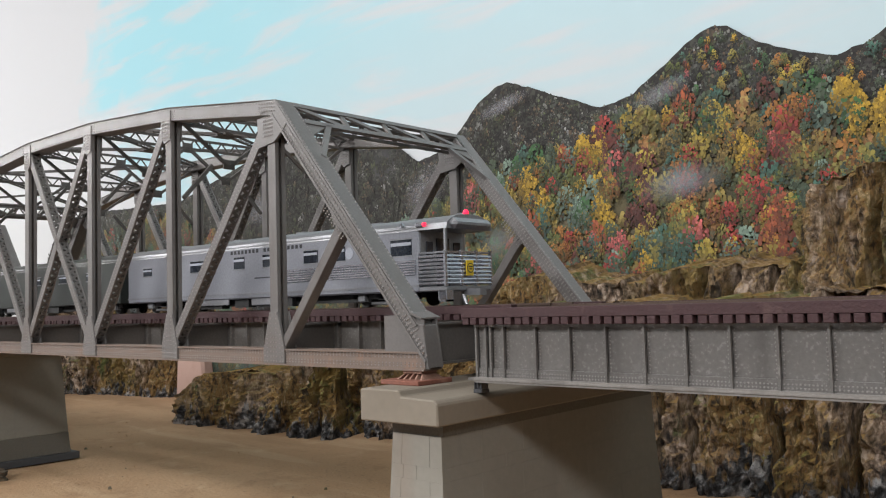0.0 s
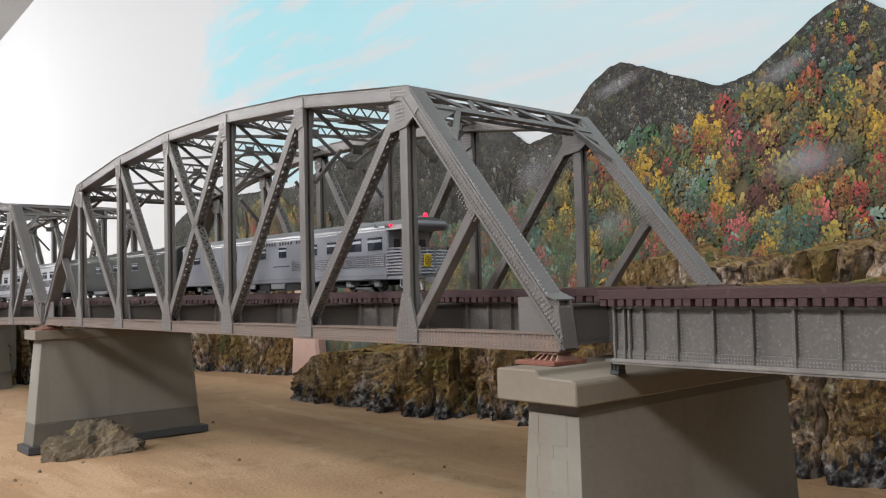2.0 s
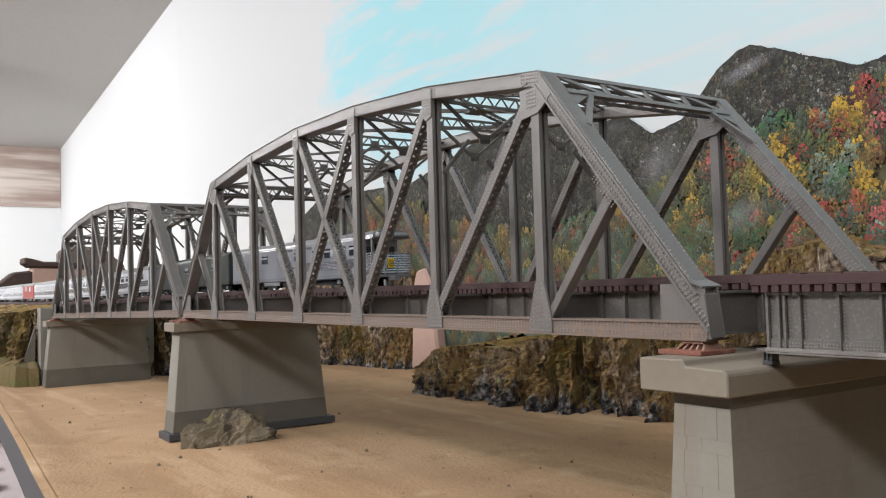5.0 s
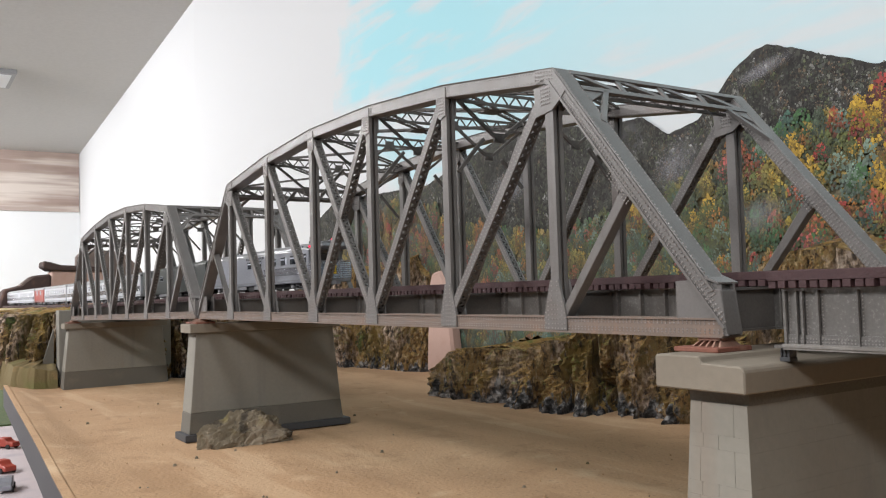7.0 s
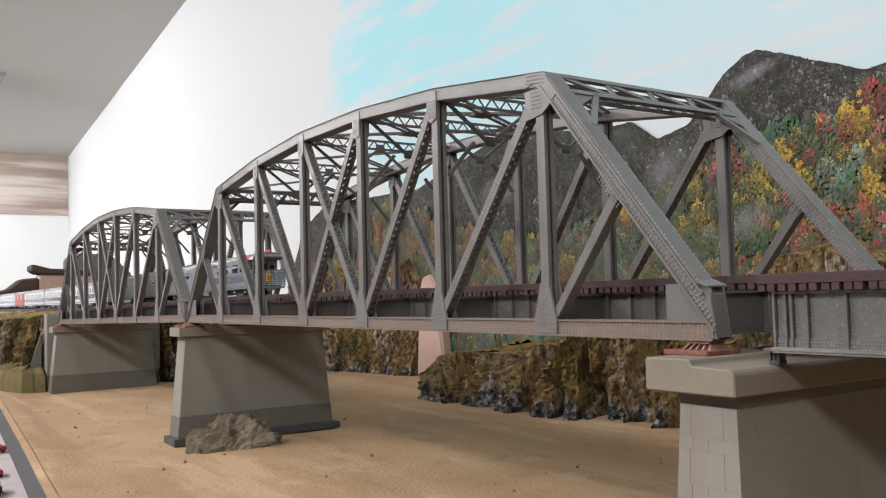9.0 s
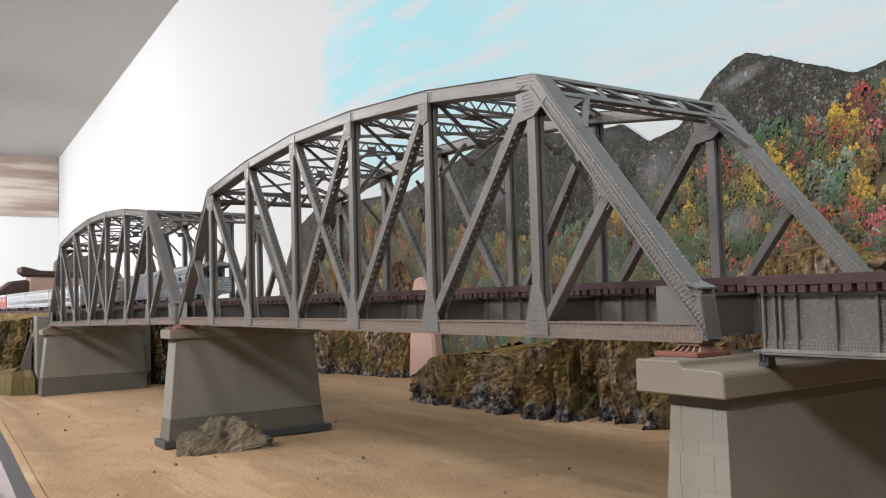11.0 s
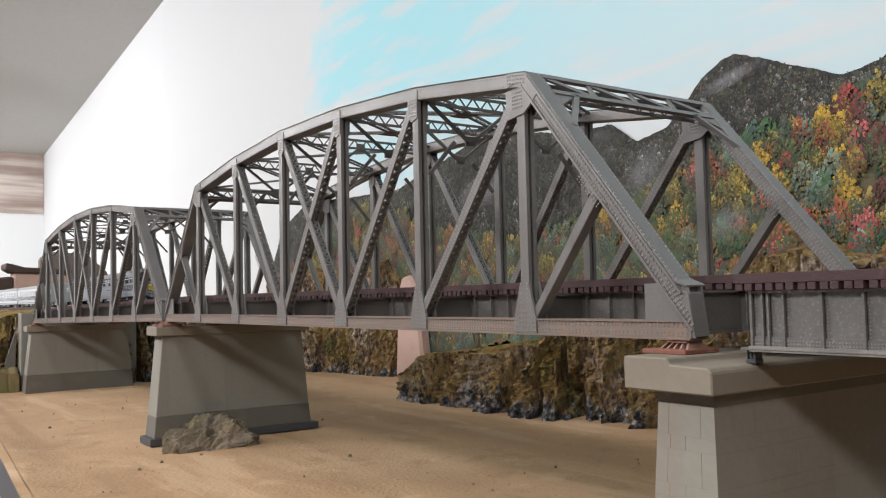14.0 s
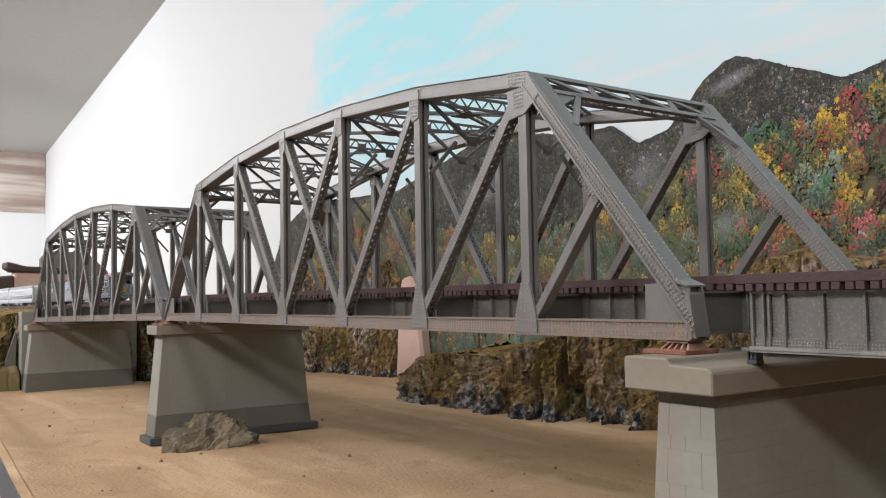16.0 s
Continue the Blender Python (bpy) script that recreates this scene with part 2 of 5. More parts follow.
def sky_mural_material():
    """Hand-painted sky: pale blue opening with slanting white strokes, fading to bare white."""
    m = bpy.data.materials.new("painted_sky_mural")
    m.use_nodes = True
    nt = m.node_tree
    b = nt.nodes["Principled BSDF"]
    b.inputs["Roughness"].default_value = 0.8
    geo = nt.nodes.new("ShaderNodeNewGeometry")
    sep = nt.nodes.new("ShaderNodeSeparateXYZ")
    nt.links.new(geo.outputs["Position"], sep.inputs[0])

    def math_node(op, a, c, clamp=False):
        n = nt.nodes.new("ShaderNodeMath")
        n.operation, n.use_clamp = op, clamp
        for sock, v in zip(n.inputs, (a, c)):
            if isinstance(v, (int, float)):
                sock.default_value = v
            else:
                nt.links.new(v, sock)
        return n.outputs[0]

    def ranged(v, lo, hi):
        r = nt.nodes.new("ShaderNodeMapRange")
        r.interpolation_type = "SMOOTHSTEP"
        r.inputs[1].default_value, r.inputs[2].default_value = lo, hi
        nt.links.new(v, r.inputs[0])
        return r.outputs[0]

    def streaks(scale, long, turn):
        mp = nt.nodes.new("ShaderNodeMapping")
        mp.inputs["Rotation"].default_value = (0, radians(turn), 0)
        mp.inputs["Scale"].default_value = (1 / long, 1, 1)
        inner = nt.nodes.new("ShaderNodeTexNoise")
        inner.inputs["Scale"].default_value, inner.inputs["Detail"].default_value = scale, 5
        inner.inputs["Distortion"].default_value = 0.4
        nt.links.new(geo.outputs["Position"], mp.inputs[0])
        nt.links.new(mp.outputs[0], inner.inputs["Vector"])
        return inner.outputs[0]

    wob = streaks(9, 1.0, 0)
    lean = math_node("MULTIPLY", math_node("ABSOLUTE", math_node("SUBTRACT", sep.outputs[2], 5.5 * U), 0.0), -0.95)
    edge = math_node("ADD", math_node("ADD", sep.outputs[0], lean), math_node("MULTIPLY", wob, 0.5))
    left = ranged(edge, -16.9 * U + 0.25, -15.2 * U + 0.25)
    fade = math_node("SUBTRACT", 1.0, math_node("MULTIPLY", ranged(sep.outputs[0], -12 * U, -4 * U), 0.35))
    lowf = math_node("ADD", 0.58, math_node("MULTIPLY", ranged(sep.outputs[2], 2.2 * U, 5.2 * U), 0.42))
    strokes = math_node("MULTIPLY", ranged(streaks(10.0, 6.5, 25), 0.5, 0.62), 0.85)
    fine = math_node("SUBTRACT", 1.0, math_node("MULTIPLY", ranged(streaks(24.0, 6.0, 22), 0.5, 0.68), 0.75))
    blue = math_node("MULTIPLY", math_node("MULTIPLY", left, math_node("MULTIPLY", fade, fine)), math_node("MULTIPLY", lowf, math_node("SUBTRACT", 1.0, strokes)), True)
    tint = nt.nodes.new("ShaderNodeMix")
    tint.data_type = "RGBA"
    nt.links.new(blue, tint.inputs[0])
    tint.inputs[6].default_value = (0.59, 0.6, 0.615, 1)
    tint.inputs[7].default_value = (0.35, 0.63, 0.7, 1)
    nt.links.new(tint.outputs[2], b.inputs["Base Color"])
    return m


sky_m = sky_mural_material()


def dab_material(name, rough=0.8):
    """Paint whose colour is given dab by dab."""
    m = bpy.data.materials.new(name)
    m.use_nodes = True
    nt = m.node_tree
    b = nt.nodes["Principled BSDF"]
    b.inputs["Roughness"].default_value = rough
    at = nt.nodes.new("ShaderNodeAttribute")
    at.attribute_name = "paint"
    nt.links.new(at.outputs["Color"], b.inputs["Base Color"])
    return m


dab_m = dab_material("painted_foliage_dabs")
hill_dark_m = material("dark_painted_hill", (0.024, 0.022, 0.02), 0.8, 0, [((0.06, 0.06, 0.05), 120, 0.5, 0.08, 0.8), ((0.012, 0.012, 0.012), 200, 0.55, 0.08, 0.8), ((0.16, 0.16, 0.17), 9, 0.6, 0.15, 0.6)])
forest_under_m = material("dark_painted_forest_ground", (0.095, 0.08, 0.04), 0.8, 0, [((0.05, 0.045, 0.025), 90, 0.5, 0.1, 0.8), ((0.13, 0.09, 0.03), 60, 0.58, 0.1, 0.7)])

# ---- mesh helpers (panel units) ----


class Mesh:
    def __init__(self):
        self.v, self.f = [], []

    def add(self, verts, faces):
        n = len(self.v)
        self.v += [tuple(p) for p in verts]
        self.f += [tuple(i + n for i in f) for f in faces]
        return self

    def box(self, x0, x1, y0, y1, z0, z1):
        return self.add([(x, y, z) for z in (z0, z1) for y in (y0, y1) for x in (x0, x1)],
                        [(0, 2, 3, 1), (4, 5, 7, 6), (0, 1, 5, 4), (2, 6, 7, 3), (0, 4, 6, 2), (1, 3, 7, 5)])

    def prism(self, poly, y0, y1):
        """A polygon in x, z pushed from y0 to y1."""
        n = len(poly)
        return self.add([(x, y0, z) for x, z in poly] + [(x, y1, z) for x, z in poly],
                        [tuple(range(n)), tuple(range(2 * n - 1, n - 1, -1))] + [(i, i + n, (i + 1) % n + n, (i + 1) % n) for i in range(n)])

    def beam(self, a, b, w, d, side=(0, 1, 0)):
        """A bar from a to b: w across, d along side."""
        a, b, s = Vector(a), Vector(b), Vector(side)
        along = (b - a).normalized()
        s = (s - along * s.dot(along)).normalized()
        c = along.cross(s)
        pts = [p + c * (i * w / 2) + s * (j * d / 2) for p in (a, b) for i, j in ((-1, -1), (1, -1), (1, 1), (-1, 1))]
        return self.add(pts, [(3, 2, 1, 0), (4, 5, 6, 7), (0, 1, 5, 4), (1, 2, 6, 5), (2, 3, 7, 6), (3, 0, 4, 7)])

    def rod(self, a, b, r, n=8, r2=None):
        a, b = Vector(a), Vector(b)
        along = (b - a).normalized()
        s = along.orthogonal().normalized()
        c = along.cross(s)
        ring = [s * math.cos(2 * math.pi * i / n) + c * math.sin(2 * math.pi * i / n) for i in range(n)]
        r2 = r if r2 is None else r2
        return self.add([a + p * r for p in ring] + [b + p * r2 for p in ring],
                        [tuple(range(n - 1, -1, -1)), tuple(range(n, 2 * n))] + [(i, (i + 1) % n, (i + 1) % n + n, i + n) for i in range(n)])

    def zigzag(self, a, b, across, n, w, d, side):
        a, b, ac = Vector(a), Vector(b), Vector(across)
        for i in range(n):
            p, q = a + (b - a) * (i / n), a + (b - a) * ((i + 1) / n)
            self.beam(p + (ac if i % 2 else ac * 0), q + (ac * 0 if i % 2 else ac), w, d, side)
        return self

    def rivets(self, a, b, step, r, out):
        """A row of round heads from a to b that stand out along out."""
        a, b, o = Vector(a), Vector(b), Vector(out)
        along = (b - a).normalized()
        c = along.cross(o)
        n = max(1, round((b - a).length / step))
        for i in range(n + 1):
            p = a + (b - a) * (i / n)
            ring = [p + (along * math.cos(k * math.pi / 3) + c * math.sin(k * math.pi / 3)) * r for k in range(6)]
            top = [p + (along * math.cos(k * math.pi / 3) + c * math.sin(k * math.pi / 3)) * r * 0.6 + o * r * 0.75 for k in range(6)]
            self.add(ring + top, [tuple(range(6, 12))] + [(k, (k + 1) % 6, (k + 1) % 6 + 6, k + 6) for k in range(6)])
        return self

    def mirrored(self, width):
        m = Mesh()
        m.v = [(x, width - y, z) for x, y, z in self.v]
        m.f = [tuple(reversed(f)) for f in self.f]
        return m


def data_of(name, m, mat, bevel=0.0, smooth=False, fix=True):
    me = bpy.data.meshes.new(name)
    me.from_pydata([(x * U, y * U, z * U) for x, y, z in m.v], [], m.f)
    me.materials.append(mat)
    if fix or bevel:
        bm = bmesh.new()
        bm.from_mesh(me)
        bmesh.ops.recalc_face_normals(bm, faces=bm.faces)
        if bevel:
            edges = [e for e in bm.edges if len(e.link_faces) == 2 and e.calc_face_angle(0) > 0.6]
            bmesh.ops.bevel(bm, geom=edges, offset=bevel * U, segments=1, affect="EDGES", clamp_overlap=True)
        bm.to_mesh(me)
        bm.free()
    if smooth:
        me.polygons.foreach_set("use_smooth", [True] * len(me.polygons))
    return me


def part(name, m, mat, parent, label="", bevel=0.0, smooth=False, fix=True):
    ob = new(name, data_of(name, m, mat, bevel, smooth, fix))
    ob.parent = parent
    if label:
        tagged(ob, label)
    return ob


def thing(name, label, category, group="", at=(0, 0, 0), kind=""):
    ob = new(name)
    ob.empty_display_size = 0.01
    ob.matrix_world = pose(at[0] * U, at[1] * U, at[2] * U)
    return tagged(ob, label, category, group, kind)


def single(name, m, mat, label="", category="", kind="", bevel=0.0, smooth=False, group="", at=(0, 0, 0), fix=True):
    ob = new(name, data_of(name, m, mat, bevel, smooth, fix))
    ob.matrix_world = pose(at[0] * U, at[1] * U, at[2] * U)
    return tagged(ob, label, category, group, kind)


# ---- the room ----
SAND = -1.405
WALL = [(34, 6.2), (-14, 6.2), (-28, 6.36), (-64.2, 8.76)]
CEIL = 11.0
m = Mesh()
for (xa, ya), (xb, yb) in zip(WALL, WALL[1:]):
    m.add([(xa, ya, -14), (xb, yb, -14), (xb, yb, CEIL), (xa, ya, CEIL), (xa, ya + 1, -14), (xb, yb + 1, -14), (xb, yb + 1, CEIL), (xa, ya + 1, CEIL)],
          [(0, 1, 2, 3), (7, 6, 5, 4), (3, 2, 6, 7), (0, 4, 5, 1)])
single("wall_north", m, sky_m, "white wall painted with a pale blue cloudy sky", "wall", "structure")
single("wall_west", Mesh().box(-65.2, -64.2, -30, 8.76, -14, CEIL), white_wall, "plain white end wall", "wall", "structure")
# south and east walls stay out of view; added white to bounce fill light
single("wall_south", Mesh().box(-70, 35, -31, -30, -14, CEIL), white_wall, "unseen plain white wall, added to bounce light", "wall", "structure")
single("wall_east", Mesh().box(34, 35, -30, 7.2, -14, CEIL), white_wall, "unseen plain white wall, added to bounce light", "wall", "structure")
single("painted_frieze", Mesh().box(-64.2, -64.1, -14, 8.72, 6.7, CEIL), frieze_m, "brown and cream streaked painted band high on the end wall", "painted band", "structure")
single("ceiling", Mesh().box(-70, 35, -31, 11, CEIL, CEIL + 1), ceiling_m, "flat grey painted ceiling", "ceiling", "structure")
single("floor", Mesh().box(-70, 35, -31, 11, -15, -14), floor_m, "grey carpeted floor of the layout room", "floor", "structure")

# ---- truss spans ----
W = 1.5
ZU = {1: 1.28, 2: 1.42, 3: 1.489, 4: 1.496, 5: 1.428, 6: 1.292}
CH = 0.076       # top chord depth
WEB = 0.064      # posts and diagonals, front to back
TOP = {k: (-k + {1: 0.045, 6: -0.045}.get(k, 0.0), ZU[k]) for k in ZU}


def unit(a, b):
    d = Vector((b[0] - a[0], b[1] - a[1]))
    return d.normalized()


def laced_bar(m, lac, a, b, w, d, n):
    """Two plates w wide, d apart in y, with zigzag lacing on both open faces; a and b in x, z."""
    along = unit(a, b)
    nrm = Vector((-along[1], along[0])) * (w / 2)
    for y in (0.007, d - 0.005):
        m.beam((a[0], y, a[1]), (b[0], y, b[1]), w, 0.012)
    for s in (-1, 1):
        p = (a[0] + s * nrm[0] * 0.93, 0.014, a[1] + s * nrm[1] * 0.93)
        q = (b[0] + s * nrm[0] * 0.93, 0.014, b[1] + s * nrm[1] * 0.93)
        lac.zigzag(p, q, (0, d - 0.026, 0), n, 0.018, 0.004, (nrm[0], 0, nrm[1]))


def truss_side(span, far):
    def put(name, mm, mat=steel, label="", bevel=0.0, parent=None):
        mm = mm.mirrored(W) if far else mm
        return part(name, mm, mat, parent or span, label, bevel)

    riv = Mesh()
    R, OUT = 0.0052, (0, -1, 0)
    if far:
        # the far truss shows its inner faces
        inner = {0: 0.115, -0.006: 0.077, 0.004: 0.106, 0.001: WEB + 0.001}
        outer = riv.rivets

        def turned(a, b, step, r, out):
            if out == OUT:
                a, b, out = (a[0], inner.get(a[1], 0.103), a[2]), (b[0], inner.get(b[1], 0.103), b[2]), (0, 1, 0)
            return outer(a, b, step, r, out)
        riv.rivets = turned
    # top chord with its sloping end posts
    for k in range(1, 6):
        a, b = TOP[k], TOP[k + 1]
        mm = Mesh().prism([a, b, (b[0], b[1] - CH), (a[0], a[1] - CH)], 0.0, 0.115)
        mm.prism([(a[0], a[1] + 0.006), (b[0], b[1] + 0.006), b, a], -0.006, 0.121)
        put("top_chord", mm, bevel=0.003)
        for dz in (0.012, CH - 0.012):
            riv.rivets((a[0], 0, a[1] - dz), (b[0], 0, b[1] - dz), 0.026, R * 0.8, OUT)
    for k in range(2, 6):
        for dz in (0.026, 0.042, 0.056):
            riv.rivets((-k - 0.07, 0, ZU[k] - dz - 0.006), (-k + 0.07, 0, ZU[k] - dz - 0.006), 0.018, R * 0.8, OUT)
    feet = {1: 0.045, 6: -7.045}
    for k, foot in feet.items():
        s = 1 if k == 1 else -1
        hip, toe = Vector(TOP[k]), Vector((foot + s * 0.0, 0.08))
        along = (toe - hip).normalized()
        inn = Vector((along[1], -along[0])) * s
        if inn[1] > 0:
            inn = -inn
        wdt = 0.072
        poly = [tuple(hip), tuple(toe - along * 0.06), (foot - s * 0.006, 0.118), (foot + s * 0.02, -0.068), tuple(toe + inn * wdt + along * 0.1), tuple(hip + inn * wdt + along * 0.01)]
        mm = Mesh().prism(poly, 0.0, 0.103)
        out = -inn * 0.006
        mm.prism([tuple(hip + out), tuple(toe + out - along * 0.1), tuple(toe - along * 0.1), tuple(hip)], -0.006, 0.109)
        epost = put("end_post", mm, bevel=0.003)
        for f in (0.006, wdt - 0.006):
            p, q = hip + inn * f + along * 0.03, toe + inn * f + along * (-0.05 if f < 0.02 else 0.1)
            put("edge_angle", Mesh().beam((p[0], -0.005, p[1]), (q[0], -0.008, q[1]), 0.012, 0.008), parent=epost)
        for f in (0.012, 0.024, wdt - 0.024, wdt - 0.012):
            p, q = hip + inn * f + along * 0.06, toe + inn * f + along * (-0.04 if f < 0.03 else 0.08)
            riv.rivets((p[0], -0.001, p[1]), (q[0], -0.001, q[1]), 0.022, R, OUT)
        for f in (0.036, 0.05):
            p, q = toe + inn * f - along * 0.13, toe + inn * f + along * 0.04
            riv.rivets((p[0], -0.001, p[1]), (q[0], -0.001, q[1]), 0.022, R, OUT)
        for y in (0.006, 0.097):
            p, q = hip + along * 0.03 - inn * 0.006, toe - along * 0.12 - inn * 0.006
            riv.rivets((p[0], y, p[1]), (q[0], y, q[1]), 0.024, R, (-inn[0], 0, -inn[1]))
        cdir = (Vector(TOP[k - s * -1 if k == 1 else k - 1]) - hip).normalized()
        plate = [hip, hip + cdir * 0.15, hip + cdir * 0.15 - Vector((0, CH)), hip + inn * wdt + cdir * 0.03, hip + along * 0.16 + inn * wdt, hip + along * 0.16]
        put("hip_plate", Mesh().prism([tuple(v) for v in plate], -0.0045, 0.004))
        for f in (0.014, 0.034, 0.054):
            p, q = hip + cdir * 0.01 - Vector((0, f)), hip + cdir * 0.14 - Vector((0, f))
            riv.rivets((p[0], -0.0045, p[1]), (q[0], -0.0045, q[1]), 0.02, R, OUT)
        # strut from the middle of the end post to the first panel point
        mid = hip + (toe - hip) * 0.52 + inn * wdt * 0.6
        ex = -1 if k == 1 else -6
        put("sub_strut", Mesh().prism([(mid[0] - 0.028, mid[1] - 0.01), (mid[0] + 0.028, mid[1] - 0.03), (ex + s * 0.075, 0.0), (ex + s * 0.02, 0.0)], 0.004, WEB), bevel=0.003)
        g = [hip + (toe - hip) * 0.43 + inn * 0.05, hip + (toe - hip) * 0.6 + inn * 0.05, mid + Vector((0.02 * s, -0.06)), mid + Vector((-0.05 * s, -0.03))]
        put("gusset_plate", Mesh().prism([tuple(v) for v in g], -0.005, 0.005))
        for f in (0.06, 0.075, 0.09, 0.105):
            p, q = hip + (toe - hip) * 0.45 + inn * f, hip + (toe - hip) * 0.57 + inn * f
            riv.rivets((p[0], -0.005, p[1]), (q[0], -0.005, q[1]), 0.02, R, OUT)
        # shoe plate over the bearing
        for y in (0.007, 0.088):
            poly = [(foot + s * 0.02, -0.072), (foot - s * 0.008, 0.143), (foot - s * 0.1, 0.165), (foot - s * 0.25, 0.16), (foot - s * 0.25, -0.004), (foot - s * 0.2, -0.072)]
            put("gusset_plate", Mesh().prism(poly, y, y + 0.01), bevel=0.002)
        poly = [(foot - s * 0.008, 0.143), (foot - s * 0.008, 0.15), (foot - s * 0.11, 0.19), (foot - s * 0.11, 0.175)]
        put("cover_plate", Mesh().prism(poly, -0.007, 0.12))
        put("end_plate", Mesh().prism([(foot - s * 0.03, 0.14), (foot - s * 0.004, -0.07), (foot - s * 0.016, -0.07), (foot - s * 0.042, 0.14)], 0.006, 0.107))
    # bottom chord
    for k in range(7):
        a, b = -k + (0.044 if k == 0 else 0), -k - 1 - (0.044 if k == 6 else 0)
        mm = Mesh().box(b, a, 0.004, 0.016, -0.074, 0.0).box(b, a, 0.094, 0.106, -0.074, 0.0).box(b, a, -0.006, 0.112, -0.08, -0.072)
        mm.box(b, a, -0.004, 0.03, -0.006, 0.002).box(b, a, 0.09, 0.114, -0.006, 0.002)
        put("bottom_chord", mm, chord_m)
        for z in (-0.06, -0.048, -0.022, -0.011):
            riv.rivets((a, 0.004, z), (b, 0.004, z), 0.024, R * 0.8, OUT)
    # posts
    for k in range(1, 7):
        z1 = ZU[k] - CH
        post = put("post", Mesh().box(-k - 0.004, -k + 0.004, 0.012, WEB - 0.01, 0.0, z1))
        for ya in (0.001, WEB - 0.01):
            put("flange", Mesh().box(-k - 0.031, -k + 0.031, ya, ya + 0.01, 0.0, z1), parent=post)
        for s in (-1, 1):
            for ya, yb in ((0.011, 0.023), (WEB - 0.022, WEB - 0.01)):
                put("lip", Mesh().box(-k + s * 0.028 - 0.003, -k + s * 0.028 + 0.003, ya, yb, 0.0, z1), parent=post)
        # gussets top and bottom
        low = [(-k - 0.085, -0.07), (-k + 0.086, -0.07), (-k + 0.086, 0.004), (-k + 0.031, 0.19), (-k - 0.031, 0.19), (-k - 0.085, 0.004)]
        put("gusset_plate", Mesh().prism(low, -0.006, 0.008))
        put("gusset_plate", Mesh().prism(low, WEB + 0.002, WEB + 0.012))
        for x, zc in ((-0.072, 0.02), (-0.052, 0.075), (-0.022, 0.18), (0.0, 0.06), (0.022, 0.18), (0.053, 0.075), (0.073, 0.02)):
            riv.rivets((-k + x, -0.006, -0.06), (-k + x, -0.006, zc), 0.024, R * 0.9, OUT)
        zt = ZU[k]
        lean = {1: -1, 2: -1, 3: -1, 4: 1, 5: 1, 6: 1}[k]
        poly = [(-k - 0.07 * lean * -1 - 0.0, zt - 0.02), (-k - 0.035 * lean, zt - 0.02), (-k - 0.03 * lean, zt - 0.19), (-k + 0.03 * lean, zt - 0.21), (-k + 0.075 * lean, zt - 0.17)]
        if k in (1, 6):
            poly = [(-k + 0.11 * lean, zt - CH), (-k - 0.02 * lean, zt - CH), (-k - 0.11 * lean, zt - 0.16), (-k - 0.03 * lean, zt - 0.215), (-k + 0.1 * lean, zt - 0.23)]
        put("gusset_plate", Mesh().prism(poly, -0.006, 0.008))
        put("gusset_plate", Mesh().prism(poly, WEB + 0.002, WEB + 0.012))
        for x in (0.055, 0.037, 0.018, 0.0, -0.018):
            riv.rivets((-k + x * lean, -0.006, zt - CH + 0.0), (-k + x * 0.9 * lean, -0.006, zt - 0.175), 0.019, R, OUT)
    # diagonals
    runs = [(1, 2), (2, 3), (3, 4), (4, 3), (5, 4), (6, 5)]
    for kt, kb in runs:
        s = -1 if kb > kt else 1
        a = (-kt + s * 0.045, ZU[kt] - CH - 0.03)
        b = (-kb - s * 0.03, 0.03)
        mm, lac = Mesh(), Mesh()
        laced_bar(mm, lac, a, b, 0.056, WEB, 60)
        ob = put("diagonal", mm)
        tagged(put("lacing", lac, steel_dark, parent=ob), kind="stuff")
        along = unit(a, b)
        nrm = Vector((-along[1], along[0])) * 0.014
        for sg in (-1, 1):
            riv.rivets((a[0] + sg * nrm[0], 0.001, a[1] + sg * nrm[1]), (b[0] + sg * nrm[0], 0.001, b[1] + sg * nrm[1]), 0.024, R * 0.8, OUT)
    ob = put("rivets", riv, rivet_m)
    tagged(ob, kind="stuff")


def lattice_strut(m, a, b, drop, n, w=0.018):
    """Flat lattice girder between a and b, drop deep."""
    a, b, d = Vector(a), Vector(b), Vector(drop)
    side = (b - a).cross(d).normalized()
    m.beam(a, b, w, w * 0.8, side)
    m.beam(a + d, b + d, w, w * 0.8, side)
    m.zigzag(a, b, d, n, w * 0.55, w * 0.35, side)


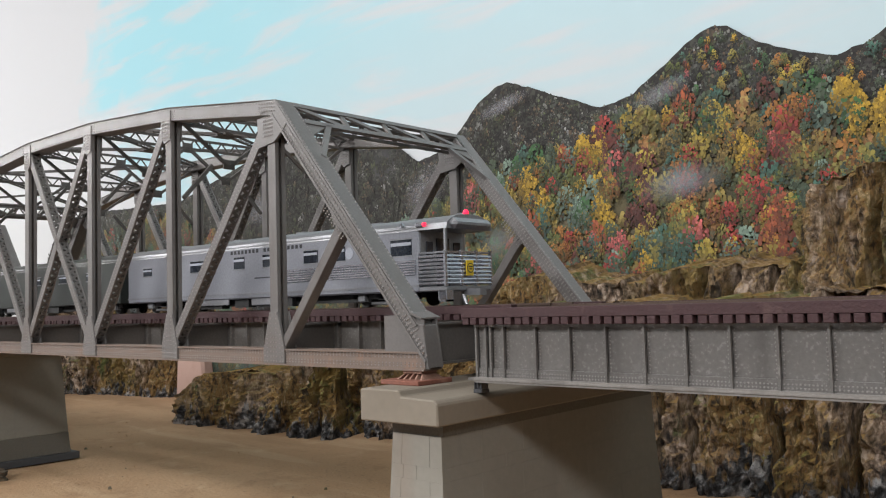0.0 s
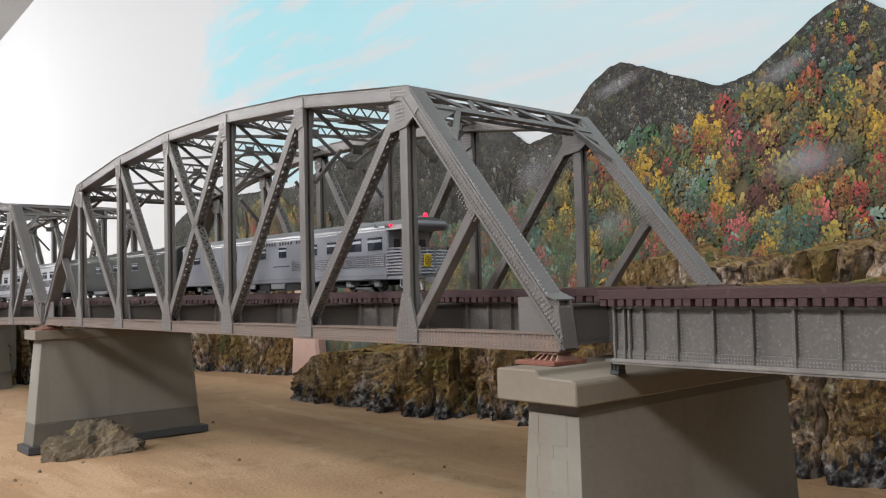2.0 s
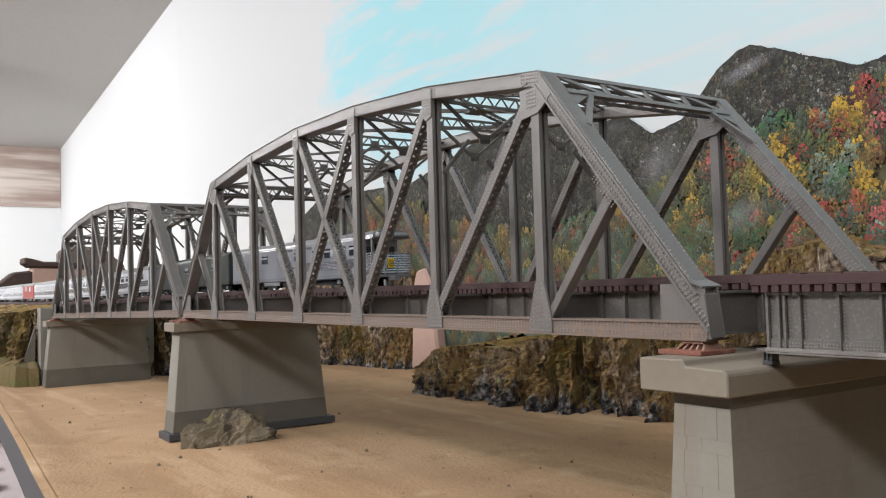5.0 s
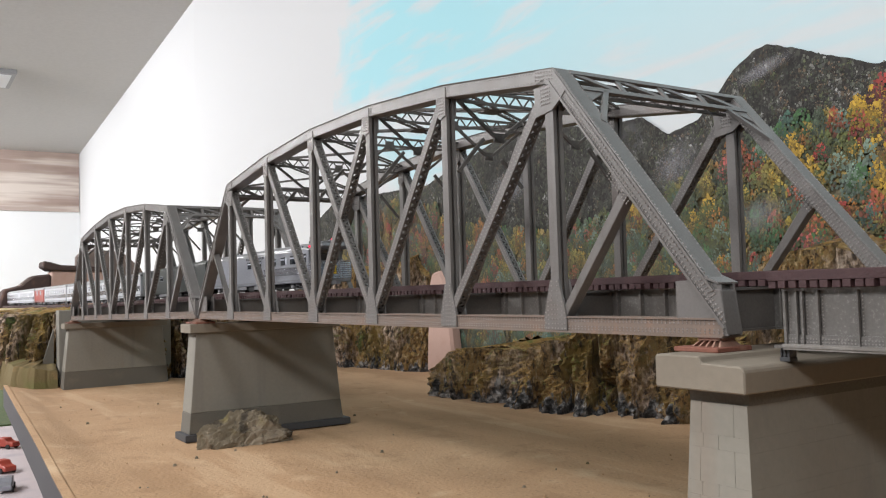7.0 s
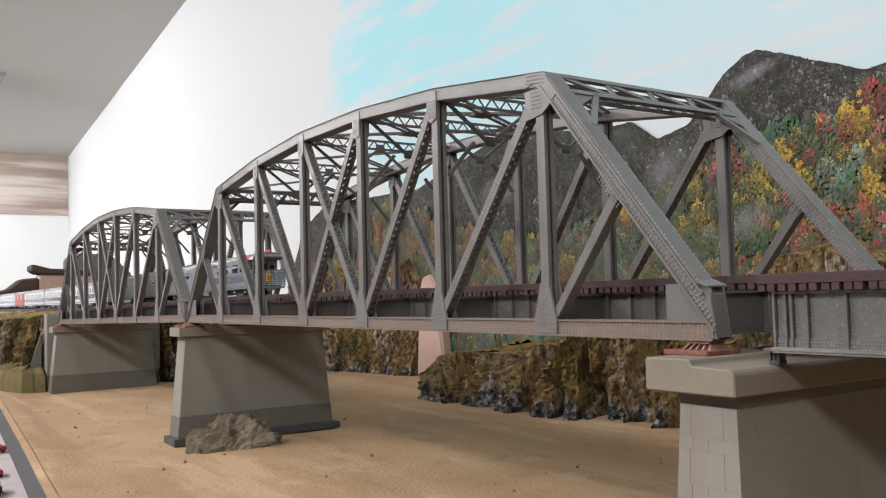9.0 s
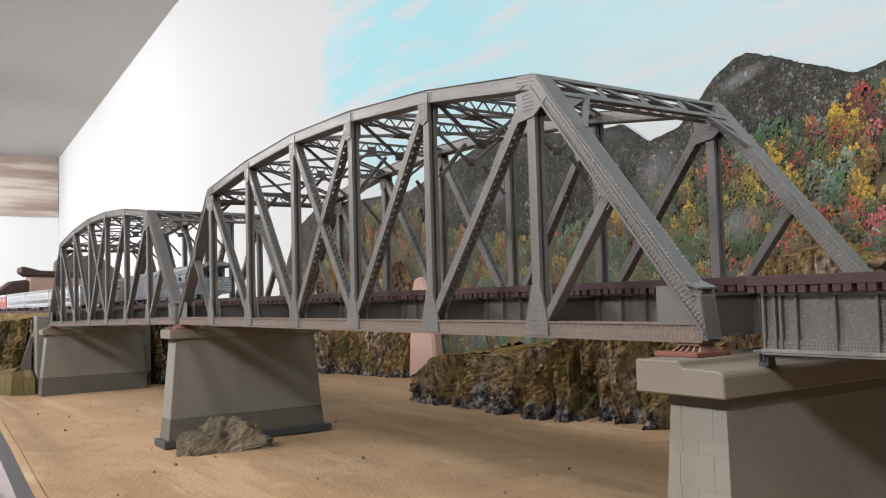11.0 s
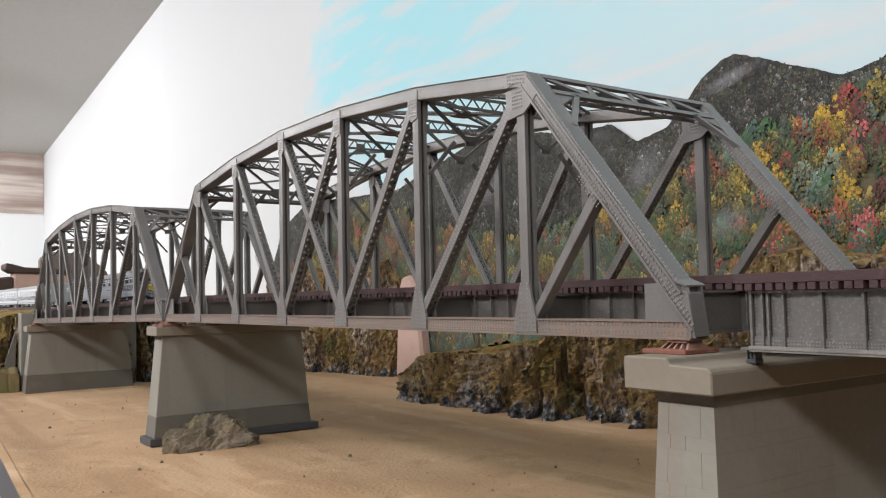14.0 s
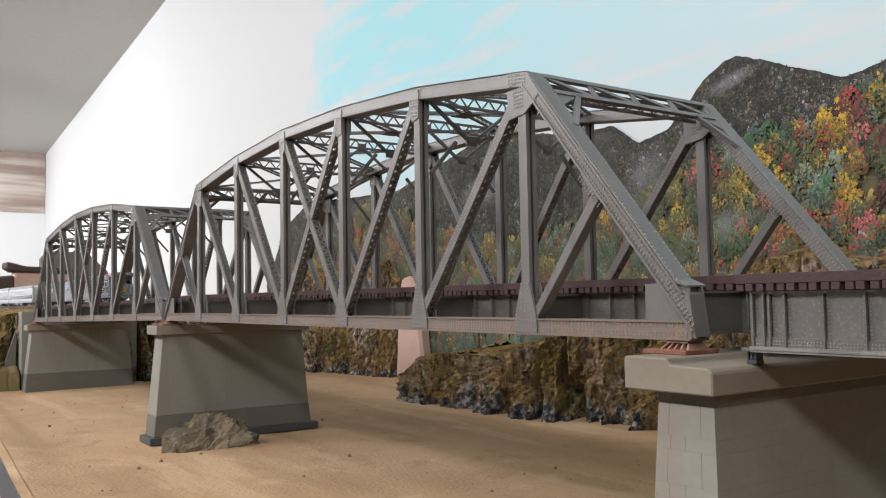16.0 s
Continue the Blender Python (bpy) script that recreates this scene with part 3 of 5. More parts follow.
def truss_span(at=(0, 0, 0)):
    span = thing("truss_bridge", "grey riveted steel curved-chord through truss bridge span on concrete piers", "bridge", "truss spans over the river bed", at)
    truss_side(span, False)
    truss_side(span, True)
    y0, y1 = 0.1, W - 0.1
    # sway frames and top bracing
    for k in range(2, 6):
        z = ZU[k] - 0.012
        mm = Mesh()
        lattice_strut(mm, (-k, y0, z), (-k, y1, z), (0, 0, -0.07), 22)
        low = z - 0.3
        mm.beam((-k, y0, low), (-k, y1, low), 0.03, 0.03)
        ys = [y0, y0 + (y1 - y0) * 0.25, (y0 + y1) / 2, y0 + (y1 - y0) * 0.75, y1]
        for i, (ya, yb) in enumerate(zip(ys, ys[1:])):
            za, zb = (z - 0.06, low) if i % 2 == 0 else (low, z - 0.06)
            mm.beam((-k, ya, za), (-k, yb, zb), 0.02, 0.02, (1, 0, 0))
        mm.box(-k - 0.006, -k + 0.006, ys[2] - 0.04, ys[2] + 0.04, z - 0.1, z - 0.03)
        for i in (1, 3):
            mm.box(-k - 0.006, -k + 0.006, ys[i] - 0.04, ys[i] + 0.04, low - 0.015, low + 0.045)
        for ya, yb in ((y0, y0 + 0.2), (y1, y1 - 0.2)):
            mm.beam((-k, ya, low - 0.22), (-k, yb, low), 0.022, 0.022, (1, 0, 0))
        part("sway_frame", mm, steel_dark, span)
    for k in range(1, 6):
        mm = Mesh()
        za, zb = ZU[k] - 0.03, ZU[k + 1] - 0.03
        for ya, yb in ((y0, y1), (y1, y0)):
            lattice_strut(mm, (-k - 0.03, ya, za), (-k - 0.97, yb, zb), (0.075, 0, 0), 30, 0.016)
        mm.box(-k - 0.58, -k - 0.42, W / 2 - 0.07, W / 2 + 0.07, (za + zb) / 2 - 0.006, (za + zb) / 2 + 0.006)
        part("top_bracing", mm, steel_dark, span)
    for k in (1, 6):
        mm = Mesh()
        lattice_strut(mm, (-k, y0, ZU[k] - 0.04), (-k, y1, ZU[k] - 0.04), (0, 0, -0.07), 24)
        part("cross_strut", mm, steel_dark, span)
    # portals in the plane of the end posts
    for k, s in ((1, 1), (6, -1)):
        hip, toe = Vector(TOP[k]), Vector((0.045 if k == 1 else -7.045, 0.08))
        dn = (toe - hip).normalized()
        mm = Mesh()
        t0, t1 = hip + dn * 0.02, hip + dn * 0.15
        for p in (t0, t1):
            mm.beam((p[0], y0, p[1]), (p[0], y1, p[1]), 0.032, 0.02, (dn[1], 0, -dn[0]))
        n = 4
        for i in range(n):
            ya, yb = y0 + (y1 - y0) * i / n, y0 + (y1 - y0) * (i + 1) / n
            mm.beam((t0[0], ya, t0[1]), (t1[0], yb, t1[1]), 0.03, 0.012, (dn[1], 0, -dn[0]))
            mm.beam((t0[0], yb, t0[1]), (t1[0], yb, t1[1]), 0.03, 0.012, (dn[1], 0, -dn[0]))
        part("portal_frame", mm, steel, span)
        t2 = hip + dn * 0.42
        for ya, yb in ((y0 - 0.02, y0 + 0.17), (y1 + 0.02, y1 - 0.17)):
            brace = Mesh()
            brace.beam((t2[0], ya, t2[1]), (t1[0], yb, t1[1]), 0.03, 0.02, (dn[1], 0, -dn[0]))
            q = hip + dn * 0.27
            brace.add([(v[0] + o * dn[1], y, v[1] - o * dn[0]) for o in (-0.004, 0.004) for v, y in ((t1, ya), (t1, yb), (q, ya))], [(0, 1, 2), (5, 4, 3), (0, 3, 4, 1), (1, 4, 5, 2), (2, 5, 3, 0)])
            part("knee_brace", brace, steel, span)
    # floor: cross beams, stringers
    for k in range(0, 8):
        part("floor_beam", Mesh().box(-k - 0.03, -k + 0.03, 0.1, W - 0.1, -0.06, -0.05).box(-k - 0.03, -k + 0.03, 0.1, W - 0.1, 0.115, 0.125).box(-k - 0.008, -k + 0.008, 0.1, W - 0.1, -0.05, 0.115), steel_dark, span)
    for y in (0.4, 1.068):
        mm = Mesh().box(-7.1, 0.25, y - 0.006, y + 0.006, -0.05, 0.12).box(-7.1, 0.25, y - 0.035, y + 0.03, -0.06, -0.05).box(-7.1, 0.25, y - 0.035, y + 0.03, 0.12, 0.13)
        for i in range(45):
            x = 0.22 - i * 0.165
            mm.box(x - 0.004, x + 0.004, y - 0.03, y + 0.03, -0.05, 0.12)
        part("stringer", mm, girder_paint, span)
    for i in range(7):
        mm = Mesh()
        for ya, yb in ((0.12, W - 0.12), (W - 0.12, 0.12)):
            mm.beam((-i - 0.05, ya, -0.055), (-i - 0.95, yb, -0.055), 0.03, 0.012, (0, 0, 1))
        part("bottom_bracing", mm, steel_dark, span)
    return span


span_a = truss_span()
# the second span falls and turns a little from the pier on
SPAN_B = Matrix.Translation((-7.241 * U, 0, 0)) @ pose(0, 0, 0, 0, -0.86, 1.03)
span_b = copy_thing(span_a, SPAN_B @ Matrix.Diagonal((1, 1, 1.022, 1)))


def track(name, x0, x1, step, y0, y1, z0, label, m=Matrix()):
    """Ties, guard timbers and two rails from x0 to x1."""
    tr = thing(name, label, "railway track")
    tr.matrix_world = m @ pose(x0 * U, 0, z0 * U)
    n = int((x1 - x0) / step)
    tie = data_of("tie", Mesh().box(-step * 0.36, step * 0.36, y0, y1, 0.0, 0.028), timber, 0.002)
    # added black sheet that stands in for the shade between the ties
    part("gap_shade_sheet", Mesh().box(0, x1 - x0, y0 + 0.03, y1 - 0.03, 0.002, 0.026), black, tr)
    for i in range(n):
        ob = new("tie", tie)
        ob.parent = tr
        ob.matrix_basis = pose((0.02 + i * step + random.uniform(-0.003, 0.003)) * U, random.uniform(-0.006, 0.006) * U, 0)
    ln = x1 - x0
    for y in (y0 + 0.025, y1 - 0.025):
        part("guard_timber", Mesh().box(0, ln, y - 0.024, y + 0.022, 0.028, 0.066), timber, tr, bevel=0.002)
    for y in (0.734 - 0.095, 0.734 + 0.095):
        part("rail", Mesh().box(0, ln, y - 0.014, y + 0.014, 0.036, 0.041).box(0, ln, y - 0.003, y + 0.003, 0.041, 0.058).box(0, ln, y - 0.008, y + 0.008, 0.058, 0.068), railm, tr)
    return tr


track("railway_track", -7.2, 0.27, 0.052, 0.33, 1.14, 0.128, "maroon timber ties and steel rails across the near truss span")
track("railway_track", -7.2, 0.03, 0.052, 0.33, 1.14, 0.128, "maroon timber ties and steel rails across the far truss span", SPAN_B)
track("railway_track", 0.3, 9.0, 0.044, -0.052, 1.52, 0.12, "maroon timber ties and steel rails on the girder span")
track("railway_track", -48, -14.46, 0.13, 0.4, 1.07, 0.019, "timber ties and steel rails beyond the bridge", pose(0, -0.13 * U, 0))

# ---- deck girder span ----
gird = thing("girder_bridge", "dark grey riveted plate girder deck bridge", "bridge")
for y, far in ((0.0, False), (1.468, True)):
    s = -1 if not far else 1
    part("sole_plate", Mesh().box(0.262, 0.4, y - s * 0.03, y - s * 0.115, -0.112, -0.1) if s < 0 else Mesh().box(0.262, 0.4, y - 0.115, y - 0.03, -0.112, -0.1), girder_paint, gird)
    part("web_plate", Mesh().box(0.345, 9.0, y - 0.005, y + 0.005, -0.09, 0.11), girder_paint, gird)
    part("top_flange", Mesh().box(0.345, 9.0, y - 0.024, y + 0.024, 0.11, 0.119), girder_paint, gird)
    part("bottom_flange", Mesh().box(0.345, 9.0, y - 0.035, y + 0.035, -0.103, -0.09).box(0.345, 9.0, y - 0.03, y + 0.03, -0.112, -0.103), lip_m, gird)
    part("flange_angle", Mesh().box(0.345, 9.0, y - 0.013, y + 0.013, -0.09, -0.055), girder_paint, gird)
    riv = Mesh()
    xs = [0.352, 0.4, 0.425] + [0.489 + 0.1535 * i for i in range(55)]
    for i, x in enumerate(xs):
        part("stiffener", Mesh().box(x - 0.004, x + 0.004, y - 0.022, y + 0.022, -0.09, 0.11).box(x - 0.016, x + 0.004, y - 0.009, y + 0.009, -0.09, 0.11), girder_paint, gird)
        if not far and x < 4:
            for dx in (-0.01, 0.012):
                riv.rivets((x + dx, -0.009 if dx < 0 else -0.005, -0.05), (x + dx, -0.009 if dx < 0 else -0.005, 0.1), 0.014, 0.003, (0, -1, 0))
    if not far:
        for z in (-0.082, -0.07):
            riv.rivets((0.35, -0.013, z), (4, -0.013, z), 0.0125, 0.0034, (0, -1, 0))
        ob = part("rivets", riv, rivet_m, gird)
        tagged(ob, kind="stuff")
for i in range(12):
    x = 0.45 + i * 0.74
    part("cross_frame", Mesh().box(x - 0.01, x + 0.01, 0.02, W - 0.02, -0.08, 0.1), girder_paint, gird)
for y in (0.06, W - 0.11):
    shoe = Mesh().box(0.272, 0.3, y + 0.008, y + 0.042, -0.15, -0.112).box(0.262, 0.308, y, y + 0.05, -0.167, -0.15).box(0.266, 0.304, y + 0.002, y + 0.048, -0.122, -0.112)
    for dx in (0.267, 0.285, 0.303):
        shoe.box(dx - 0.003, dx + 0.003, y + 0.002, y + 0.048, -0.15, -0.122)
    part("girder_shoe", shoe, plinth_m, gird, bevel=0.002)

# ---- piers ----


def taper(m, lo, hi):
    """A block between two rectangles (x0, x1, y0, y1, z)."""
    v = [(x, y, r[4]) for r in (lo, hi) for y in (r[2], r[3]) for x in (r[0], r[1])]
    return m.add(v, [(0, 2, 3, 1), (4, 5, 7, 6), (0, 1, 5, 4), (2, 6, 7, 3), (0, 4, 6, 2), (1, 3, 7, 5)])


def bearing(pier, x, y, z0, z1):
    part("bearing_plate", Mesh().box(x - 0.13, x + 0.1, y - 0.12, y + 0.1, z0, z0 + 0.02), rust, pier, bevel=0.003)
    mm = Mesh().box(x - 0.055, x + 0.055, y - 0.05, y + 0.05, z1 - 0.012, z1)
    taper(mm, (x - 0.07, x + 0.07, y + 0.0, y + 0.02, z0 + 0.02), (x - 0.055, x + 0.055, y, y + 0.02, z1 - 0.012))
    shoe = part("bearing_shoe", mm, shoe_m, pier)
    for i in range(5):
        d = (i - 2) * 0.026
        part("rib", taper(Mesh(), (x + d * 1.35 - 0.005, x + d * 1.35 + 0.005, y - 0.07, y + 0.07, z0 + 0.02), (x + d - 0.004, x + d + 0.004, y - 0.04, y + 0.04, z1 - 0.012)), shoe_m, shoe)


pier = thing("bridge_pier", "tall block-jointed concrete pier with a stepped cap under two bridge spans", "bridge pier", "river piers", at=(0, 0, SAND))


def above(z):
    return z - SAND


part("cap", Mesh().prism([(-0.13, above(-0.272)), (0.31, above(-0.272)), (0.31, above(-0.185)), (0.292, above(-0.168)), (0.112, above(-0.163)), (0.098, above(-0.137)), (-0.122, above(-0.137)), (-0.13, above(-0.147))], -0.22, 1.69), concrete_cap, pier, bevel=0.006)
# the shade under the cap is put into the neck's darker colour
part("neck", Mesh().box(-0.03, 0.255, -0.13, 1.6, above(-0.325), above(-0.272)), concrete_stain_shade, pier)
zs = [-0.325, -0.45, -0.505, -0.64, -0.695, -0.83, -0.885, -1.02, -1.075, -1.21, -1.265, -1.405]
stone_rng = random.Random(21)
for row, (za, zb) in enumerate(zip(zs, zs[1:])):
    def half(z):
        d = (-0.32 - z) * 0.05
        return (-0.022 - d, 0.25 + d, -0.135 - d, 1.6 + d, above(z))
    lo, hi = half(zb + 0.0002), half(za - 0.0002)
    # each course is cut into blocks with tight upright joints
    xcuts = [0.0, 0.2, 0.76, 1.0] if row % 2 == 0 else [0.0, 0.24, 0.5, 1.0]
    ycuts = [0.0] + [(j + (0.5 if row % 2 else 0.0) + stone_rng.uniform(-0.08, 0.08)) / 6.5 for j in range(1, 6)] + [1.0]
    for a0, a1 in zip(xcuts, xcuts[1:]):
        for b0, b1 in zip(ycuts, ycuts[1:]):
            if b0 > 0 and a1 < 1:
                continue
            rect = []
            for r in (lo, hi):
                gx, gy = 0.0016 if a0 > 0 else 0.0, 0.0012 if b0 > 0 else 0.0
                xa = r[0] + (r[1] - r[0]) * a0 + gx
                rect.append((xa, r[0] + (r[1] - r[0]) * a1, r[2] + (r[3] - r[2]) * b0 + gy, r[2] + (r[3] - r[2]) * b1, r[4]))
            part("stone_block", taper(Mesh(), *rect), concrete, pier)
part("core", taper(Mesh(), (-0.066, 0.292, -0.178, 1.63, 0), (-0.018, 0.246, -0.13, 1.595, above(-0.33))), joint_m, pier)
for y in (0.055, W - 0.055):
    bearing(pier, -0.035, y, above(-0.137), above(-0.08))


def far_pier(at, top, plinth=True):
    p = thing("bridge_pier", "tapered smooth concrete pier with rust streaks and a dark waterline stain", "bridge pier", "river piers", at=at)
    if plinth:
        part("plinth", taper(Mesh(), (-0.2, 0.2, -0.2, 1.78, 0), (-0.2, 0.2, -0.2, 1.78, 0.075)), plinth_m, p, bevel=0.004)
    part("foot", taper(Mesh(), (-0.165, 0.165, -0.15, 1.7, 0.075 if plinth else -0.02), (-0.157, 0.157, -0.128, 1.675, 0.3)), concrete_stain_shade, p, bevel=0.006)
    part("shaft", taper(Mesh(), (-0.156, 0.156, -0.127, 1.674, 0.3), (-0.135, 0.135, -0.05, 1.6, top - 0.1)), concrete, p, bevel=0.006)
    part("cap", Mesh().box(-0.185, 0.185, -0.13, 1.68, top - 0.1, top), concrete_cap, p, bevel=0.006)
    for dx in (-0.08, 0.08):
        for y in (0.055, W - 0.055):
            bearing(p, dx, y, top, top + 0.055)
    return p


far_pier((-7.13, 0, SAND), above(-0.135))
far_pier((-14.36, -0.12, SAND), above(-0.24), False)

# ---- river bed ----
EDGE = [(-69, 3.6), (-15.2, -1.13), (-7.7, -1.57), (-5.4, -1.72), (2.0, -2.15), (34, -2.6)]
m = Mesh()
nx, ny = 180, 40


def edge_y(x):
    for (xa, ya), (xb, yb) in zip(EDGE, EDGE[1:]):
        if x <= xb:
            return ya + (yb - ya) * (x - xa) / (xb - xa)
    return EDGE[-1][1]


for i in range(nx + 1):
    x = -17 + 31 * i / nx
    for j in range(ny + 1):
        y0 = edge_y(x)
        y = y0 + (6.2 - y0) * (j / ny) ** 1.3
        z = SAND + 0.012 * noise.noise((x * 0.9, y * 0.9, 0)) + 0.006 * noise.noise((x * 4, y * 4, 3)) + 0.07 * math.exp(-((j / ny) ** 1.3 * 20) ** 2) * (x < -4)
        m.v.append((x, y, z - 0.01))
for i in range(nx):
    for j in range(ny):
        a = i * (ny + 1) + j
        m.f.append((a, a + ny + 1, a + ny + 2, a + 1))
single("river_bed", m, sand_m, "dry tan sand river bed with faint tracks and pebbles", "river bed", "structure", smooth=True)
m = Mesh()
for (xa, ya), (xb, yb) in zip(EDGE[1:], EDGE[2:]):
    m.add([(xa, ya, -1.72), (xb, yb, -1.72), (xb, yb, SAND + 0.05), (xa, ya, SAND + 0.05), (xa, ya + 0.06, -1.72), (xb, yb + 0.06, -1.72), (xb, yb + 0.06, SAND + 0.05), (xa, ya + 0.06, SAND + 0.05)],
          [(0, 1, 2, 3), (7, 6, 5, 4), (3, 2, 6, 7), (0, 4, 5, 1)])
single("layout_fascia", m, fascia_m, "dark painted board along the edge of the layout", "fascia board", "structure")

m = Mesh()
for (xa, ya), (xb, yb) in zip(EDGE[1:], EDGE[2:]):
    m.add([(xa, ya, SAND + 0.05), (xb, yb, SAND + 0.05), (xb, yb, SAND + 0.07), (xa, ya, SAND + 0.07), (xa, ya + 0.07, SAND + 0.05), (xb, yb + 0.07, SAND + 0.05), (xb, yb + 0.07, SAND + 0.07), (xa, ya + 0.07, SAND + 0.07)],
          [(0, 1, 2, 3), (7, 6, 5, 4), (3, 2, 6, 7), (0, 4, 5, 1)])
single("layout_trim", m, sand_m, "sand-crusted plaster lip along the layout edge", "trim", "structure")

# ---- rocks and cliffs ----


def ridged(p, octaves=5):
    total, amp, q = 0.0, 1.0, Vector(p)
    for _ in range(octaves):
        total += amp * (1 - abs(noise.noise(q)) * 2)
        q, amp = q * 2.1, amp * 0.5
    return total


def bank(name, line, tops, depth, label, seed, cols=260, rows=44, rough=0.2, mat=None):
    """A rock bank: its foot follows line (x, y), its brow the heights tops, and its top runs back by depth."""
    pts, dist = [Vector(p) for p in line], [0.0]
    for a, b in zip(pts, pts[1:]):
        dist.append(dist[-1] + (b - a).length)
    m = Mesh()
    for i in range(cols + 1):
        s = dist[-1] * i / cols
        x = np.interp(s, dist, [p[0] for p in pts])
        y = np.interp(s, dist, [p[1] for p in pts])
        e = 0.15
        tx = np.interp(min(s + e, dist[-1]), dist, [p[0] for p in pts]) - np.interp(max(s - e, 0), dist, [p[0] for p in pts])
        ty = np.interp(min(s + e, dist[-1]), dist, [p[1] for p in pts]) - np.interp(max(s - e, 0), dist, [p[1] for p in pts])
        ln = math.hypot(tx, ty) or 1
        nxn, nyn = -ty / ln, tx / ln      # points inland for a line that runs towards +x
        top = np.interp(s, dist, tops) + 0.09 * noise.noise((s * 2.2, seed, 0)) + 0.05 * noise.noise((s * 7, seed, 4))
        dep = np.interp(s, dist, depth)
        for j in range(rows + 1):
            v = j / rows
            if v < 0.72:
                f = v / 0.72
                z = SAND - 0.03 + (top - SAND + 0.03) * f
                back = 0.3 * dep * f ** 1.6 * 0.5
            else:
                f = (v - 0.72) / 0.28
                z = top + (0.12 * f - 0.02) * 1.0
                back = 0.15 * dep + dep * f
            p3 = Vector((x + nxn * back, y + nyn * back, z))
            col = ridged((s * 1.7, z * 0.55 + seed, seed * 3.1)) - 0.9 + 0.7 * noise.noise((s * 3.4, z * 0.5, seed))
            fine = ridged((s * 5.5 + 9, z * 1.7, seed)) - 0.9
            crag = noise.noise((s * 15, z * 11, seed)) + 0.6 * noise.noise((s * 33, z * 26, seed + 3))
            fis = abs(noise.noise((s * 2.6 + 0.25 * noise.noise((s, z * 2, seed)), z * 0.35, seed + 8)))
            d = rough * (col + 0.5 * fine + 0.36 * crag - 2.6 * max(0.0, 0.15 - fis) / 0.15) * (1.0 if v < 0.72 else 0.35)
            m.v.append((p3[0] - nxn * d, p3[1] - nyn * d, p3[2] + (0.25 * rough * fine if v > 0.1 else 0)))
    for i in range(cols):
        for j in range(rows):
            a = i * (rows + 1) + j
            m.f.append((a, a + rows + 1, a + rows + 2, a + 1))
    return single(name, m, mat or cliff_m, label, "rock bank", "structure", fix=False)


bank("rock_bank_south", [(-8.55, 5.9), (-9.0, 4.8), (-8.95, 4.1), (-8.0, 4.0), (-6.8, 4.05), (-5.75, 4.15), (-4.9, 4.7), (-3, 4.4), (-1.0, 4.0), (0.6, 3.95), (4.5, 3.6), (9, 3.2)],
     [-0.75, -0.8, -0.85, -0.72, -0.68, -0.45, -0.2, 0.1, 0.12, 0.2, 0.3, 0.3], [0.5, 1.3, 1.6, 2.0, 2.0, 2.0, 1.4, 1.5, 1.5, 1.5, 1.5, 1.5],
     "ochre and olive rock bank with dark grey broken stone at its foot", 1.0, 760, 64)
bank("rock_bank_west", [(-24, -0.5), (-18, -0.95), (-15.6, -1.12), (-15.05, -0.5), (-14.75, 0.6), (-14.8, 2.2), (-15.3, 3.6), (-15.2, 5.0), (-14.0, 5.45), (-12.9, 5.65), (-11.7, 6.1)],
     [-0.08, -0.08, -0.08, -0.06, -0.06, -0.1, -0.2, -0.5, -0.58, -0.55, -0.5], [1.5, 1.5, 1.5, 1.5, 1.5, 1.5, 1.5, 1.0, 1.0, 0.7, 0.4],
     "brown rock bank with a dark grey foot beyond the bridge", 7.0, 460, 60)
bank("rock_outcrop", [(-17.8, 5.75), (-16.8, 5.5), (-15.0, 5.45), (-13.4, 5.6), (-12.2, 5.75), (-11.7, 6.0)], [0.3, 0.75, 0.7, 0.55, 0.8, 0.3], [0.5, 0.6, 0.6, 0.5, 0.4, 0.2], "ochre rock outcrop behind the far span", 9.0, 260, 70, 0.12)
# brown ledge and tall bluff in front of the mural
bank("rock_ledge", [(-4.2, 5.3), (-3.5, 5.15), (-2.85, 5.1), (-2.2, 5.15), (-1.3, 5.05), (-0.1, 5.0), (1.0, 5.0)], [0.08, 0.42, 0.52, 0.32, 0.48, 0.46, 0.44], [0.7, 0.7, 0.7, 0.7, 0.7, 0.7, 0.7], "ochre rock ledge with mossy tops behind the tracks", 3.0, 460, 80, 0.12)
bank("rock_bluff", [(-0.25, 5.7), (-0.2, 5.1), (0.1, 4.75), (1.2, 4.6), (3.0, 4.4), (6, 4.2)], [0.85, 1.02, 1.16, 1.36, 1.55, 1.6], [0.8, 0.8, 1, 1, 1, 1], "tall ochre rock bluff with layered ledges", 5.0, 460, 110, 0.14)
m = Mesh()
rim = [(-16.3, -0.2), (-69, 4.4), (-69, 8.6), (-16.3, 6.2)]
m.add([(x, y, z) for z in (-2.0, -0.09) for x, y in rim], [(3, 2, 1, 0), (4, 5, 6, 7), (0, 1, 5, 4), (1, 2, 6, 5), (2, 3, 7, 6), (3, 0, 4, 7)])
single("ground", m, far_ground_m, "tan and green scenic ground beyond the bridge", "ground", "structure")
single("track_bed", Mesh().box(-48, -15.1, 0.17, 1.04, -0.12, 0.017), far_ground_m, "low tan embankment under the far rails", "track bed", "structure", bevel=0.01)
single("benchwork", Mesh().box(-60, 14, 2.6, 6.1, -14, -2.05), white_wall, "plain painted bench under the layout", "bench", "structure")
